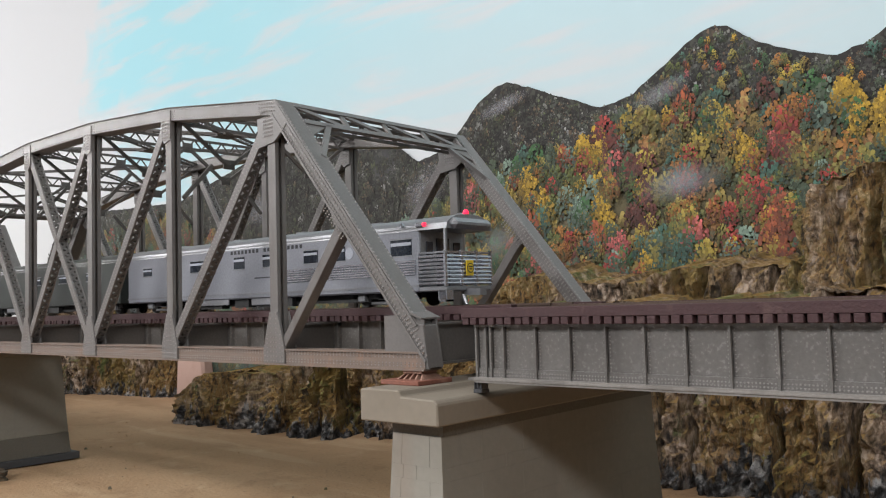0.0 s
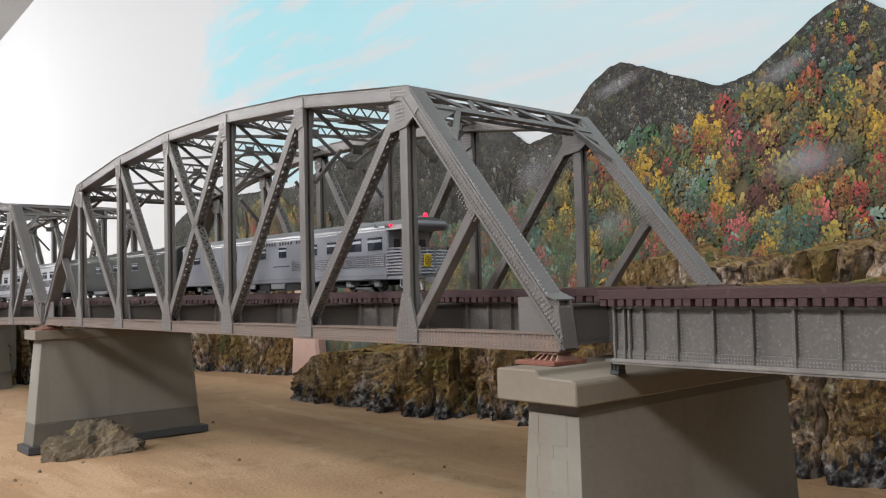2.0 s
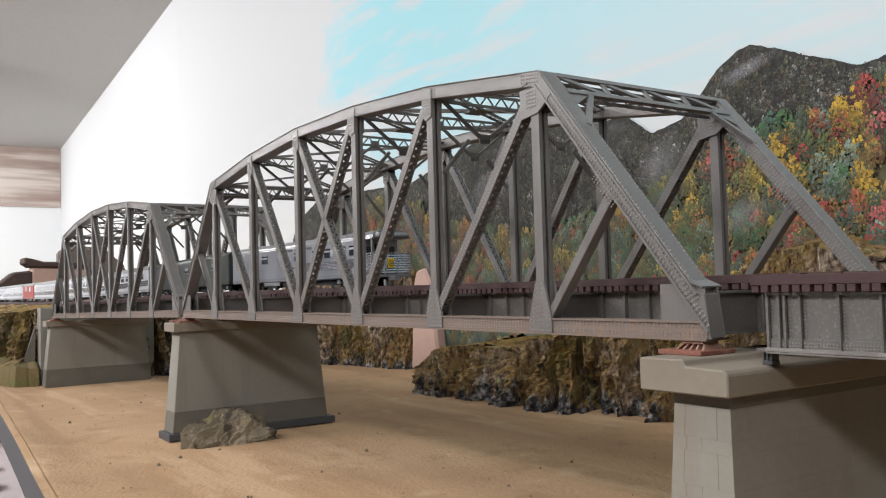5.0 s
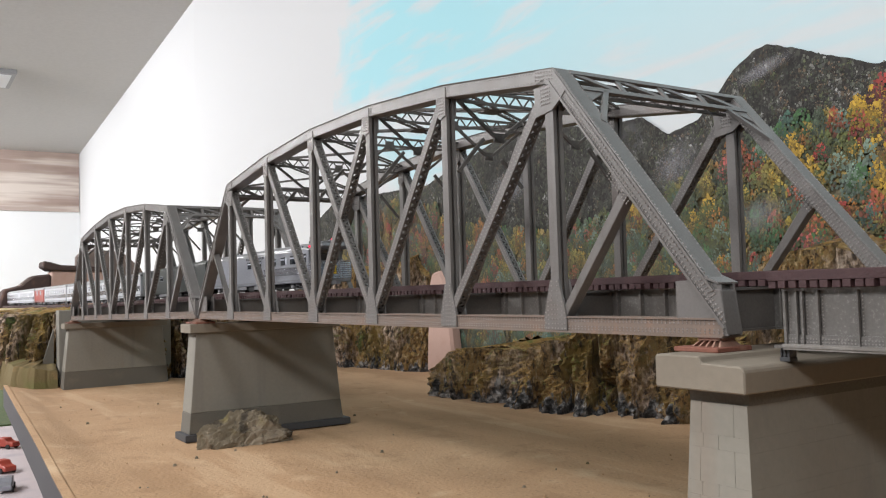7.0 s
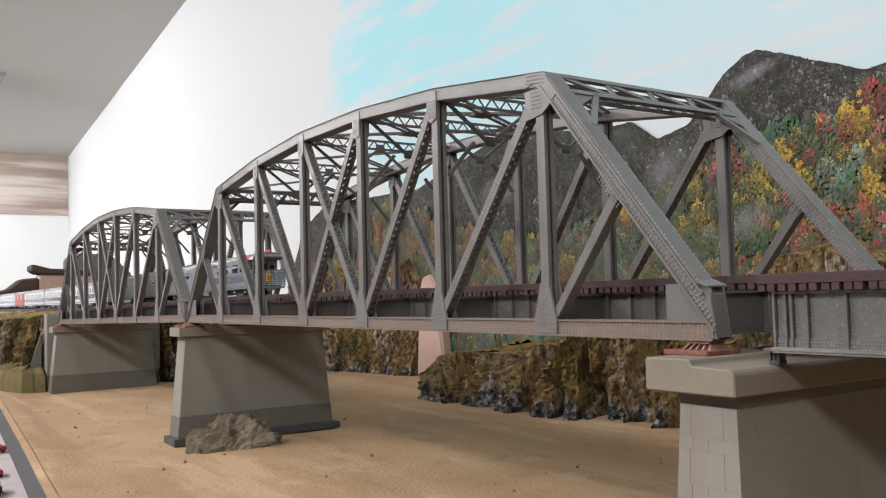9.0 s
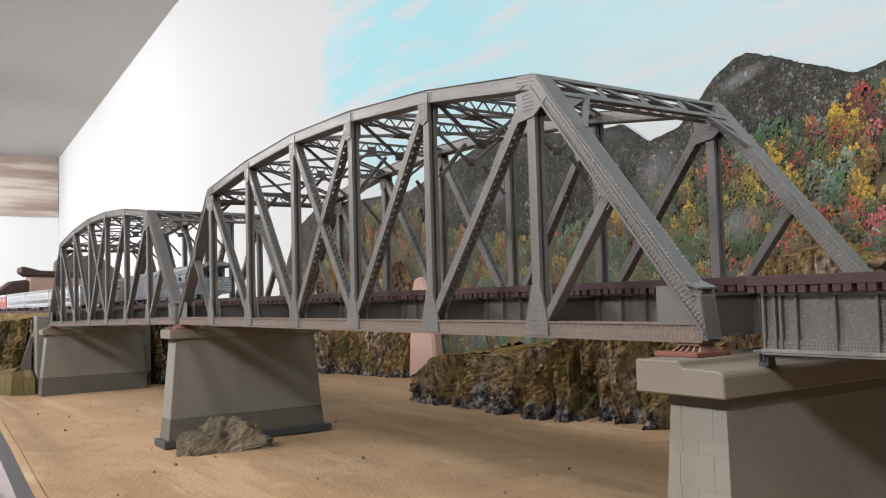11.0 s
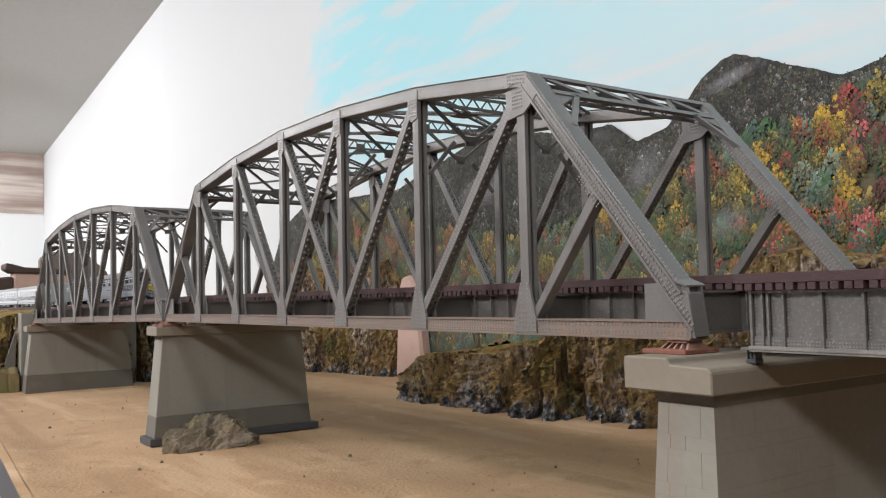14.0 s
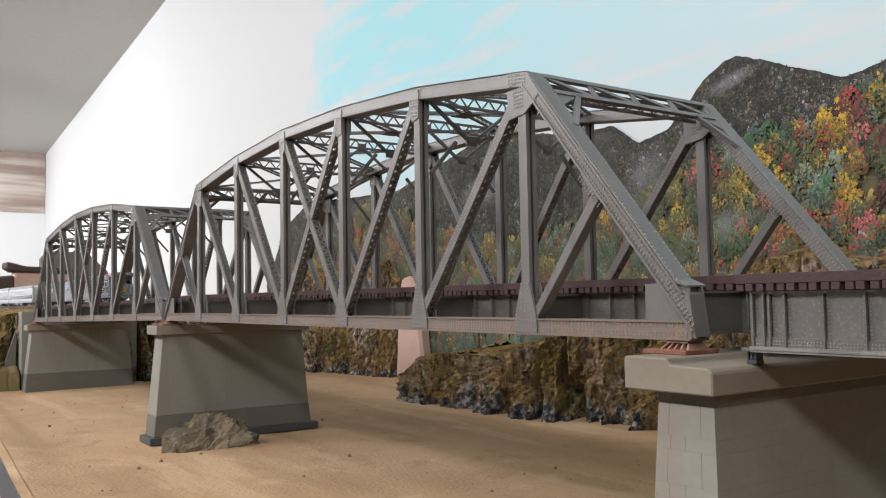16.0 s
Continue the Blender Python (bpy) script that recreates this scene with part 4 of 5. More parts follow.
slope_m = material("mossy_earth_slope", (0.17, 0.13, 0.06), 0.95, 0, [((0.13, 0.14, 0.045), 14, 0.5, 0.12, 0.6), ((0.32, 0.2, 0.09), 30, 0.58, 0.1, 0.7)], 0.8, 350)
bank("earth_slope", [(-16.6, -1.2), (-15.6, -1.2), (-14.95, -1.05), (-14.62, -0.7), (-14.6, -0.3)], [-0.85, -0.9, -0.98, -1.02, -1.1], [0.6, 0.6, 0.55, 0.5, 0.4], "low mossy earth slope at the foot of the abutment", 12.0, 160, 40, 0.004, slope_m)
abut = thing("bridge_abutment", "grey concrete abutment with a sloping wing wall", "abutment", at=(-14.9, 0, SAND))
part("back_wall", Mesh().box(-0.25, 0.1, -0.25, 1.8, 0, 1.4), concrete, abut, bevel=0.01)
part("wing_wall", Mesh().add([(-0.25, -0.3, 0.0), (-0.25, -0.3, 1.05), (-0.25, -0.62, 0.0), (-0.15, -0.3, 0.0), (-0.15, -0.3, 1.05), (-0.15, -0.62, 0.0)], [(0, 1, 2), (5, 4, 3), (0, 3, 4, 1), (1, 4, 5, 2), (2, 5, 3, 0)]), concrete_stain_shade, abut)


def boulder(name, size, at, turn, seed, label, cuts=6):
    """Broken rock: a faceted core with tilted layers."""
    rng = random.Random(seed)
    planes = []
    for i in range(16):
        a, b = rng.uniform(0, 6.283), rng.uniform(-0.1, 1.2)
        planes.append((Vector((math.cos(a) * math.cos(b), math.sin(a) * math.cos(b), math.sin(b))), rng.uniform(0.62, 0.95)))
    bm = bmesh.new()
    bmesh.ops.create_icosphere(bm, subdivisions=cuts, radius=1.0)
    lay = Vector((-0.4, -0.57, 0.7)).normalized()
    for v in bm.verts:
        p = v.co.normalized()
        r = min([d / max(p.dot(n), 0.05) for n, d in planes] + [1.15])
        q = p * r
        q *= 1 + 0.1 * (ridged(q * 2.0 + Vector((0, seed, 0)), 3) - 0.9) + 0.075 * ((6.5 * q.dot(lay) + 2.2 * noise.noise(q * 1.3)) % 1.0 - 0.4) + 0.05 * noise.noise(q * 5) + 0.03 * noise.noise(q * 13) + 0.01 * noise.noise(q * 14)
        v.co = Vector((q[0] * size[0] * U, q[1] * size[1] * U, max(q[2], -0.12) * size[2] * U))
    me = bpy.data.meshes.new(name)
    bm.to_mesh(me)
    bm.free()
    me.materials.append(rock_m)
    ob = new(name, me)
    ob.matrix_world = pose(at[0] * U, at[1] * U, at[2] * U, 0, 0, turn)
    return tagged(ob, label, "rock")


boulder("boulder", (0.26, 0.44, 0.41), (-6.55, 0.3, SAND), -12, 2, "craggy grey-brown boulder with mossy streaks on the sand beside a pier")
boulder("boulder", (0.16, 0.14, 0.17), (-3.62, 4.3, SAND), 30, 5, "small mossy boulder at the foot of the bank", 5)

# loose grit on the sand
m = Mesh()
rng = random.Random(4)
for _ in range(600):
    x = rng.uniform(-14, 1.5)
    y = edge_y(x) + 0.1 + rng.random() ** 1.4 * 5.2
    if x > -9 and y > 3.7:
        continue
    r = rng.choice((0.004, 0.005, 0.006, 0.007, 0.008, 0.014))
    z = SAND + r * 0.2
    ring = [(x + r * rng.uniform(0.7, 1.2) * math.cos(k * 1.257), y + r * rng.uniform(0.7, 1.2) * math.sin(k * 1.257), z - r * 0.6) for k in range(5)]
    m.add(ring + [(x + r * 0.2, y, z + r * rng.uniform(0.4, 0.9))], [(k, (k + 1) % 5, 5) for k in range(5)])
stones = Mesh()
for _ in range(70):
    x = rng.uniform(-12, 1.2)
    y = edge_y(x) + 0.2 + rng.random() * 4.0
    if x > -9 and y > 3.4 or -7.5 < x < -6.2:
        continue
    r = rng.choice((0.008, 0.01, 0.012, 0.016, 0.022))
    ring = [(x + r * rng.uniform(0.7, 1.3) * math.cos(k * 1.047), y + r * rng.uniform(0.7, 1.3) * math.sin(k * 1.047), SAND - 0.012) for k in range(6)]
    top = [(x + (px - x) * 0.55, y + (py - y) * 0.55, SAND + r * rng.uniform(0.3, 0.7)) for px, py, pz in ring]
    stones.add(ring + top, [tuple(range(6, 12))] + [(k, (k + 1) % 6, (k + 1) % 6 + 6, k + 6) for k in range(6)])
single("pebbles", stones, rock_m, "dark broken pebbles lying on the sand", "pebbles", "stuff", fix=False)
single("grit", m, sand_m, "small pebbles and grit scattered on the sand", "pebbles", "stuff", fix=False)

# ---- mural: hills and autumn forest painted on the wall ----
MURAL = 6.2


def hill_layer(name, xs, zs, low, y, mat, label, ragged=0.02):
    m = Mesh()
    n = 420
    for i in range(n + 1):
        x = xs[0] + (xs[-1] - xs[0]) * i / n
        z = np.interp(x, xs, zs) + ragged * noise.noise((x * 9, 2, 0)) + 0.5 * ragged * noise.noise((x * 30, 5, 0))
        m.v += [(x, y, low), (x, y, max(z, low))]
    for i in range(n):
        m.f.append((2 * i, 2 * i + 2, 2 * i + 3, 2 * i + 1))
    return single(name, m, mat, label, "painted hill", "structure", fix=False)


RIDGE_X = [-18.6, -18.2, -17.5, -16.1, -14.3, -12.1, -10.6, -9.3, -8.0, -7.0, -6.2, -5.72, -5.2, -4.9, -4.59, -4.3, -4.11, -3.74, -3.36, -3.0, -2.72, -2.29, -1.84, -1.6, -1.42, -1.25, -1.1, -0.8, -0.45, -0.02, 0.3, 0.6, 1.4, 2.4]
RIDGE_Z = [0.4, 1.0, 1.95, 2.45, 2.35, 2.28, 2.6, 2.9, 2.75, 2.58, 2.56, 2.23, 2.34, 2.58, 2.88, 3.03, 3.075, 2.94, 2.76, 2.62, 2.485, 2.56, 2.84, 3.0, 3.1, 3.14, 3.11, 2.87, 2.7, 2.54, 2.62, 2.8, 3.1, 3.0]
hill_layer("backdrop_hills", RIDGE_X, RIDGE_Z, -1.6, MURAL - 0.03, hill_dark_m, "dark wooded hills painted on the wall")
FOREST_X = [-17.5, -15, -13, -11.5, -10, -8.5, -7, -5.6, -4.44, -3.7, -2.85, -2.23, -1.39, -0.48, 0.41, 2.4]
FOREST_Z = [0.6, 1.7, 2.1, 1.6, 1.15, 0.98, 1.05, 1.45, 1.84, 1.97, 2.07, 2.22, 2.3, 2.23, 2.01, 1.9]
hill_layer("backdrop_forest", FOREST_X, FOREST_Z, -1.6, MURAL - 0.06, forest_under_m, "autumn forest slope painted on the wall", 0.06)

PALETTE = [(0.5, 0.31, 0.03), (0.4, 0.3, 0.05), (0.36, 0.15, 0.03), (0.34, 0.085, 0.035), (0.38, 0.05, 0.04), (0.55, 0.13, 0.12), (0.11, 0.13, 0.035), (0.05, 0.14, 0.045), (0.06, 0.14, 0.105), (0.18, 0.26, 0.2), (0.26, 0.22, 0.05), (0.14, 0.04, 0.03), (0.22, 0.15, 0.04), (0.07, 0.1, 0.06)]
WARM = [5, 5, 6, 3, 2, 1, 5, 4, 2.4, 2.2, 7, 4.5, 7, 5]
COOL = [4, 6, 2, 1, 1, 1, 8, 3, 7, 4, 8, 1, 5, 9]
DULL = [(0.260, 0.195, 0.052), (0.156, 0.156, 0.052), (0.130, 0.078, 0.039), (0.312, 0.156, 0.052), (0.078, 0.104, 0.065), (0.364, 0.260, 0.078), (0.09, 0.075, 0.04)]


def painted_trees(name, count, spread, size, colours, y, label, dabs=(44, 60), seed=11, fleck=0.19, vary=(0.72, 1.2), shade=0.5):
    """Trees painted in dabs: each is a cluster of short strokes in one colour, paler at its top."""
    m, cols = Mesh(), []
    rng = random.Random(seed)
    spots = []
    for _ in range(count):
        x = rng.uniform(*spread[:2])
        lo, hi = spread[2](x), spread[3](x)
        spots.append((x, lo + (hi - lo) * rng.random()))
    spots.sort(key=lambda p: -p[1] + rng.uniform(0, 0.15))
    for k, (x, z) in enumerate(spots):
        c = colours(x, z, rng)
        r = size * rng.choice((0.6, 0.75, 0.9, 1.0, 1.3))
        for d in range(rng.randint(*dabs)):
            a, q = rng.uniform(0, 6.283), math.sqrt(rng.random()) * r
            dx, dz, s = q * math.cos(a) * (0.85 - 0.3 * math.sin(a)), q * math.sin(a) * 1.2, r * rng.uniform(0.06, fleck)
            f = rng.uniform(*vary) * max(0.5, 1 - shade * 0.35 + shade * dz / r)
            n, t, e = 5, rng.uniform(0, 6.28), rng.uniform(0.8, 1.7)
            m.add([(x + dx + s * rng.uniform(0.6, 1.2) * math.cos(t + i * 6.283 / n), y - 0.02 * k / count - 0.00009 * d, z + dz + s * e * rng.uniform(0.6, 1.2) * math.sin(t + i * 6.283 / n)) for i in range(n)], [tuple(range(n))])
            w = rng.uniform(0.0, 0.12)
            dull = 0.06 + 0.32 * min(1, max(0, (-3.5 - x) / 3))
            cols.append(tuple(min(1, max(0.004, (v * f * (1 - w) + w * 0.15) * (1 - dull) + dull * g)) for v, g in zip(c, (0.06, 0.06, 0.048))))
    me = bpy.data.meshes.new(name)
    me.from_pydata([(a * U, b * U, c * U) for a, b, c in m.v], [], m.f)
    at = me.attributes.new("paint", "FLOAT_COLOR", "FACE")
    at.data.foreach_set("color", [v for c in cols for v in (*c, 1.0)])
    me.materials.append(dab_m)
    return tagged(new(name, me), label, "painted forest", "", "stuff")


# clumps of one colour in the painted forest: x, z, radius, palette place
CLUMPS = [(-2.9, 1.82, 0.3, 0), (-1.1, 2.16, 0.22, 1), (-0.56, 2.12, 0.2, 2), (-0.2, 1.93, 0.17, 9), (0.2, 1.95, 0.26, 0), (-1.45, 1.74, 0.17, 4),
          (-1.0, 1.66, 0.18, 0), (-2.98, 1.38, 0.2, 9), (-2.34, 1.52, 0.16, 7), (-0.77, 1.26, 0.2, 4), (-1.37, 1.24, 0.2, 3), (-2.47, 0.8, 0.18, 5),
          (-2.75, 1.17, 0.13, 0), (-1.8, 0.7, 0.2, 8), (-1.24, 0.7, 0.18, 9), (-0.68, 0.8, 0.26, 3), (-3.64, 1.5, 0.26, 0), (-3.62, 1.08, 0.26, 8),
          (-5.0, 0.9, 0.32, 6), (-4.5, 1.32, 0.22, 1), (-4.2, 0.69, 0.24, 7), (-2.2, 1.15, 0.26, 11), (-0.05, 1.6, 0.22, 2), (-3.1, 0.85, 0.2, 2)]


def autumn(x, z, rng):
    """Colours drift: red and gold towards +x, green and teal towards -x, in patches of one kind."""
    for cx, cz, r, c in CLUMPS:
        if math.hypot(x - cx, z - cz) < r * (1 + 0.5 * noise.noise((x * 5, z * 5, c))) and rng.random() < 0.62:
            return PALETTE[c]
    warm = min(1, max(0, (x + 6.5) / 3.5 + 0.9 * noise.noise((x * 0.9, z * 0.9, 4))))
    warm = max(warm, 0.85 * math.exp(-((x + 12) / 2.6) ** 2))
    pick = noise.noise((x * 2.1, z * 2.6, 9)) * 1.6
    patch = [1.6, 1.4, 0.8, -0.2, -1.2, -1.3, 0.3, -0.6, -0.8, -0.7, 0.9, -1.5, 0.6, 0.1]
    return rng.choices(PALETTE, [(a * warm + b * (1 - warm)) * math.exp(-((p * 0.6 - pick) * 1.9) ** 2) + 0.12 for a, b, p in zip(WARM, COOL, patch)])[0]


def undergrowth(x, z, rng):
    return rng.choice(DULL)


GREYS = [(0.04, 0.045, 0.035), (0.06, 0.062, 0.05), (0.1, 0.1, 0.09), (0.055, 0.065, 0.03), (0.02, 0.018, 0.017), (0.15, 0.15, 0.145), (0.08, 0.055, 0.035)]


def hillside(x, z, rng):
    return rng.choices(GREYS, [3, 2.5, 1.4, 2.5, 6.5, 0.9, 2.5])[0]


def forest_top(x):
    return np.interp(x, FOREST_X, FOREST_Z)


def ridge_top(x):
    return np.interp(x, RIDGE_X, RIDGE_Z)


painted_trees("painted_undergrowth", 4600, (-17, 2.4, lambda x: -1.0, lambda x: forest_top(x) + 0.03), 0.09, undergrowth, MURAL - 0.08, "brown and olive undergrowth dabbed on the mural", (24, 32), 3, 0.32)
painted_trees("painted_forest", 2900, (-17, 2.4, lambda x: -0.9, lambda x: forest_top(x) + 0.06), 0.14, autumn, MURAL - 0.1, "red, yellow and green autumn trees dabbed on the mural", (80, 110), 11, 0.15, (0.38, 0.95), 0.6)
painted_trees("painted_far_trees", 6500, (-18, 2.4, lambda x: forest_top(x) - 0.1, lambda x: ridge_top(x) - 0.1), 0.075, hillside, MURAL - 0.035, "dull grey-green far trees dabbed on the painted hills", (12, 18), 5, 0.24, (0.4, 1.5), 1.2)
painted_trees("painted_hill_trees", 230, (-2.2, 2.4, lambda x: forest_top(x), lambda x: ridge_top(x) - 0.1), 0.05, autumn, MURAL - 0.065, "scattered bright trees dabbed on the nearer painted hill", seed=8)


def mist_material():
    """Thin whitish wash that fades out towards its rim."""
    m = bpy.data.materials.new("painted_mist_wash")
    m.use_nodes = True
    nt = m.node_tree
    b = nt.nodes["Principled BSDF"]
    b.inputs["Base Color"].default_value, b.inputs["Roughness"].default_value = (0.42, 0.41, 0.45, 1), 0.9
    at = nt.nodes.new("ShaderNodeAttribute")
    at.attribute_name = "wash"
    nz = nt.nodes.new("ShaderNodeTexNoise")
    nz.inputs["Scale"].default_value = 28
    nz.inputs["Detail"].default_value = 6
    geo = nt.nodes.new("ShaderNodeNewGeometry")
    nt.links.new(geo.outputs["Position"], nz.inputs["Vector"])
    mu = nt.nodes.new("ShaderNodeMath")
    mu.operation = "MULTIPLY"
    nt.links.new(at.outputs["Fac"], mu.inputs[0])
    nt.links.new(nz.outputs[0], mu.inputs[1])
    nt.links.new(mu.outputs[0], b.inputs["Alpha"])
    return m


mist_m = mist_material()
for mx, mz, mw, mh, lean, much in ((-1.65, 1.46, 0.6, 0.26, 0.1, 1.05), (-4.1, 2.74, 0.5, 0.13, 0.25, 1.0), (-1.85, 2.5, 0.45, 0.15, 0.3, 1.0), (-5.5, 1.8, 0.5, 0.4, 0.3, 0.7), (-9.2, 1.9, 0.8, 0.35, 0.1, 0.9), (-4.2, 0.95, 0.4, 0.3, 0.2, 0.7)):
    m, vals = Mesh(), []
    rings, seg = 8, 28
    for i in range(rings + 1):
        for j in range(seg):
            a, r = j * 2 * math.pi / seg, i / rings
            px, pz = r * mw * math.cos(a), r * mh * math.sin(a)
            m.v.append((mx + px, MURAL - 0.15, mz + pz + lean * px))
            vals.append(0.6 * much * (1 - r * r) ** 2)
    for i in range(rings):
        for j in range(seg):
            a, b = i * seg + j, i * seg + (j + 1) % seg
            m.f.append((a, b, b + seg, a + seg))
    ob = single("painted_mist", m, mist_m, "thin grey-white mist brushed over the painted hills", "painted mist", "structure", fix=False)
    at = ob.data.attributes.new("wash", "FLOAT", "POINT")
    at.data.foreach_set("value", vals)

# pale pink pillar at the back of the river bed
single("pink_pillar", Mesh().prism([(-11.75, SAND), (-10.75, SAND), (-11.0, 0.3), (-11.2, 0.55), (-11.5, 0.5), (-11.62, 0.2)], 5.85, 6.1), pink_m, "pale pink plaster pillar against the backdrop", "pillar", bevel=0.05)

# ---- train ----
RAIL = 0.196
CW = 0.184       # half width


def roof_ring(half, z_eave, z_top, n=10):
    return [(half * math.cos(math.pi * i / n), z_eave + (z_top - z_eave) * math.sin(math.pi * i / n) ** 0.8) for i in range(n + 1)]


def sweep_x(m, ring, x0, x1):
    n = len(ring)
    return m.add([(x, y, z) for x in (x0, x1) for y, z in ring], [tuple(range(n)), tuple(range(2 * n - 1, n - 1, -1))] + [(i, (i + 1) % n, (i + 1) % n + n, i + n) for i in range(n)])


def bogie(car, x):
    t = part("bogie", Mesh().box(x - 0.25, x + 0.25, -0.13, -0.115, 0.045, 0.075).box(x - 0.25, x + 0.25, 0.115, 0.13, 0.045, 0.075).box(x - 0.05, x + 0.05, -0.13, 0.13, 0.04, 0.09).box(x - 0.2, x - 0.12, -0.14, -0.11, 0.03, 0.07).box(x + 0.12, x + 0.2, -0.14, -0.11, 0.03, 0.07).box(x - 0.09, x + 0.09, -0.145, -0.125, 0.012, 0.03), truck_m, car, bevel=0.004)
    for dx in (-0.16, 0.16):
        for y in (-0.1, 0.1):
            part("wheel", Mesh().rod((x + dx, y - 0.012, 0.05), (x + dx, y + 0.012, 0.05), 0.05, 16), black, t)
        part("axle_box", Mesh().box(x + dx - 0.03, x + dx + 0.03, -0.152, -0.13, 0.03, 0.075), silver_roof, t, bevel=0.005)


def coach(name, label, body_m, roof_m, length, windows, fluted=True, rear=False, group="train cars"):
    """A passenger car; x = 0 is its rear end, it runs towards -x; z = 0 at the rail."""
    car = thing(name, label, "train car", group)
    x1 = -0.19 if rear else -0.03
    x0 = -length + 0.03
    lo, eave, top = 0.075, 0.405, 0.475
    part("body", Mesh().box(x0, x1, -CW, CW, lo, eave), body_m, car, bevel=0.008)
    ring = roof_ring(CW + 0.003, eave - 0.01, top)
    part("roof", sweep_x(Mesh(), ring, x0, x1 + (0.2 if rear else 0.0)), roof_m, car, "dull silver rounded roof" if rear else "", smooth=False)
    part("underframe", Mesh().box(x0 + 0.7, x1 - 0.5, -0.13, 0.13, 0.03, lo).box(x0 + 0.95, x0 + 1.2, -0.16, -0.1, 0.015, lo).box(x0 + 1.35, x0 + 1.5, -0.16, -0.1, 0.02, lo).box(x0 + 1.62, x0 + 1.95, -0.165, -0.1, 0.02, lo), black, car)
    part("skirt", Mesh().box(x0 + 0.9, x0 + 1.3, -0.175, -0.168, 0.04, lo + 0.002), silver_roof, car)
    part("skirt", Mesh().box(x0 + 1.55, x0 + 1.75, -0.175, -0.168, 0.035, lo + 0.002), silver_roof, car)
    bogie(car, x0 + 0.42)
    bogie(car, x1 - 0.32)
    for s in (-1, 1):
        part("letter_board", Mesh().box(x0, x1, s * CW - 0.002 if s < 0 else s * CW, s * CW if s < 0 else s * CW + 0.002, 0.405, 0.412), roof_m, car)
        if fluted:
            f0 = x0 + (1.88 if rear else 0.05)
            for i in range(6):
                z = 0.17 + i * 0.0135
                y = s * (CW + 0.003)
                part("flute", Mesh().rod((f0, y, z), (x1 - 0.02, y, z), 0.0058, 6), silver_bright, car)
        part("sill_band", Mesh().box(x0, x1, min(s * CW, s * (CW + 0.004)), max(s * CW, s * (CW + 0.004)), 0.1, 0.112), roof_m, car)
        for wx, ww, wh in windows:
            x = x0 + wx
            y = s * (CW + 0.0015)
            win = part("window", Mesh().box(x, x + ww, min(y, y - s * 0.004), max(y, y - s * 0.004) + 0.0, 0.27, 0.27 + wh), car_glass, car)
            part("window_frame", Mesh().box(x - 0.008, x + ww + 0.008, y - 0.002, y + 0.002, 0.27 + wh, 0.278 + wh).box(x - 0.008, x + ww + 0.008, y - 0.002, y + 0.002, 0.262, 0.27), silver_roof, win)
            part("blind", Mesh().box(x + 0.004, x + ww - 0.004, y - 0.0028, y + 0.0028, 0.27 + wh * 0.62, 0.27 + wh * 0.82), blind_m, win)
    for i in range(4):
        x = x0 + 0.5 + i * (length - 1.2) / 3
        part("roof_vent", Mesh().box(x - 0.04, x + 0.04, -0.03, 0.03, top - 0.01, top + 0.008), roof_m, car, bevel=0.004)
    return car


OBS_WIN = [(0.23, 0.12, 0.055), (0.862, 0.16, 0.075), (1.377, 0.118, 0.075), (1.687, 0.11, 0.075), (2.09, 0.13, 0.075), (2.345, 0.115, 0.08), (2.59, 0.165, 0.085), (2.825, 0.158, 0.085)]
obs = coach("observation_car", "silver streamlined observation car with fluted sides and a red tail lamp", silver, silver_roof, 3.25, OBS_WIN, True, True)
# open rear platform
part("platform", Mesh().box(-0.19, 0.0, -CW, CW, 0.075, 0.1), silver_roof, obs, bevel=0.004)
part("rear_bulkhead", Mesh().box(-0.2, -0.185, -0.17, 0.17, 0.1, 0.4), silver_roof, obs)
part("rear_door", Mesh().box(-0.186, -0.179, -0.05, 0.05, 0.1, 0.36), car_glass, obs)
for y in (-0.13, 0.09):
    part("rear_window", Mesh().box(-0.186, -0.18, y, y + 0.05, 0.25, 0.34), car_glass, obs)
rail_part = part("platform_railing", Mesh().box(-0.015, 0.0, -CW, CW, 0.27, 0.28).box(-0.19, 0.0, -CW, -CW + 0.012, 0.27, 0.28).box(-0.19, 0.0, CW - 0.012, CW, 0.27, 0.28), silver_bright, obs, "bright metal platform railing")
for i in range(8):
    z = 0.115 + i * 0.02
    part("rail_bar", Mesh().rod((-0.005, -CW, z), (-0.005, CW, z), 0.008, 6).rod((-0.19, -CW, z), (0.0, -CW, z), 0.008, 6).rod((-0.19, CW, z), (0.0, CW, z), 0.008, 6), silver_bright, rail_part)
for y in (-CW, -0.06, 0.06, CW):
    part("rail_post", Mesh().box(-0.012, 0.002, y - 0.007, y + 0.007, 0.1, 0.285), silver_bright, rail_part)
part("corner_post", Mesh().box(-0.012, 0.0, -CW, -CW + 0.014, 0.1, 0.4), silver_roof, obs)
part("roof_hood", Mesh().box(-0.02, 0.045, -CW * 0.86, CW * 0.86, 0.392, 0.45), silver_roof, obs, bevel=0.022)
sign = part("tail_sign", Mesh().box(0.004, 0.012, -0.0375, 0.0225, 0.152, 0.233), yellow_m, obs, "yellow tail sign with dark marks", bevel=0.003)
part("sign_ring", Mesh().rod((0.013, -0.0075, 0.1925), (0.0145, -0.0075, 0.1925), 0.026, 20), letter_m, sign)
part("sign_disc", Mesh().rod((0.0145, -0.0075, 0.1925), (0.016, -0.0075, 0.1925), 0.021, 20), yellow_m, sign)
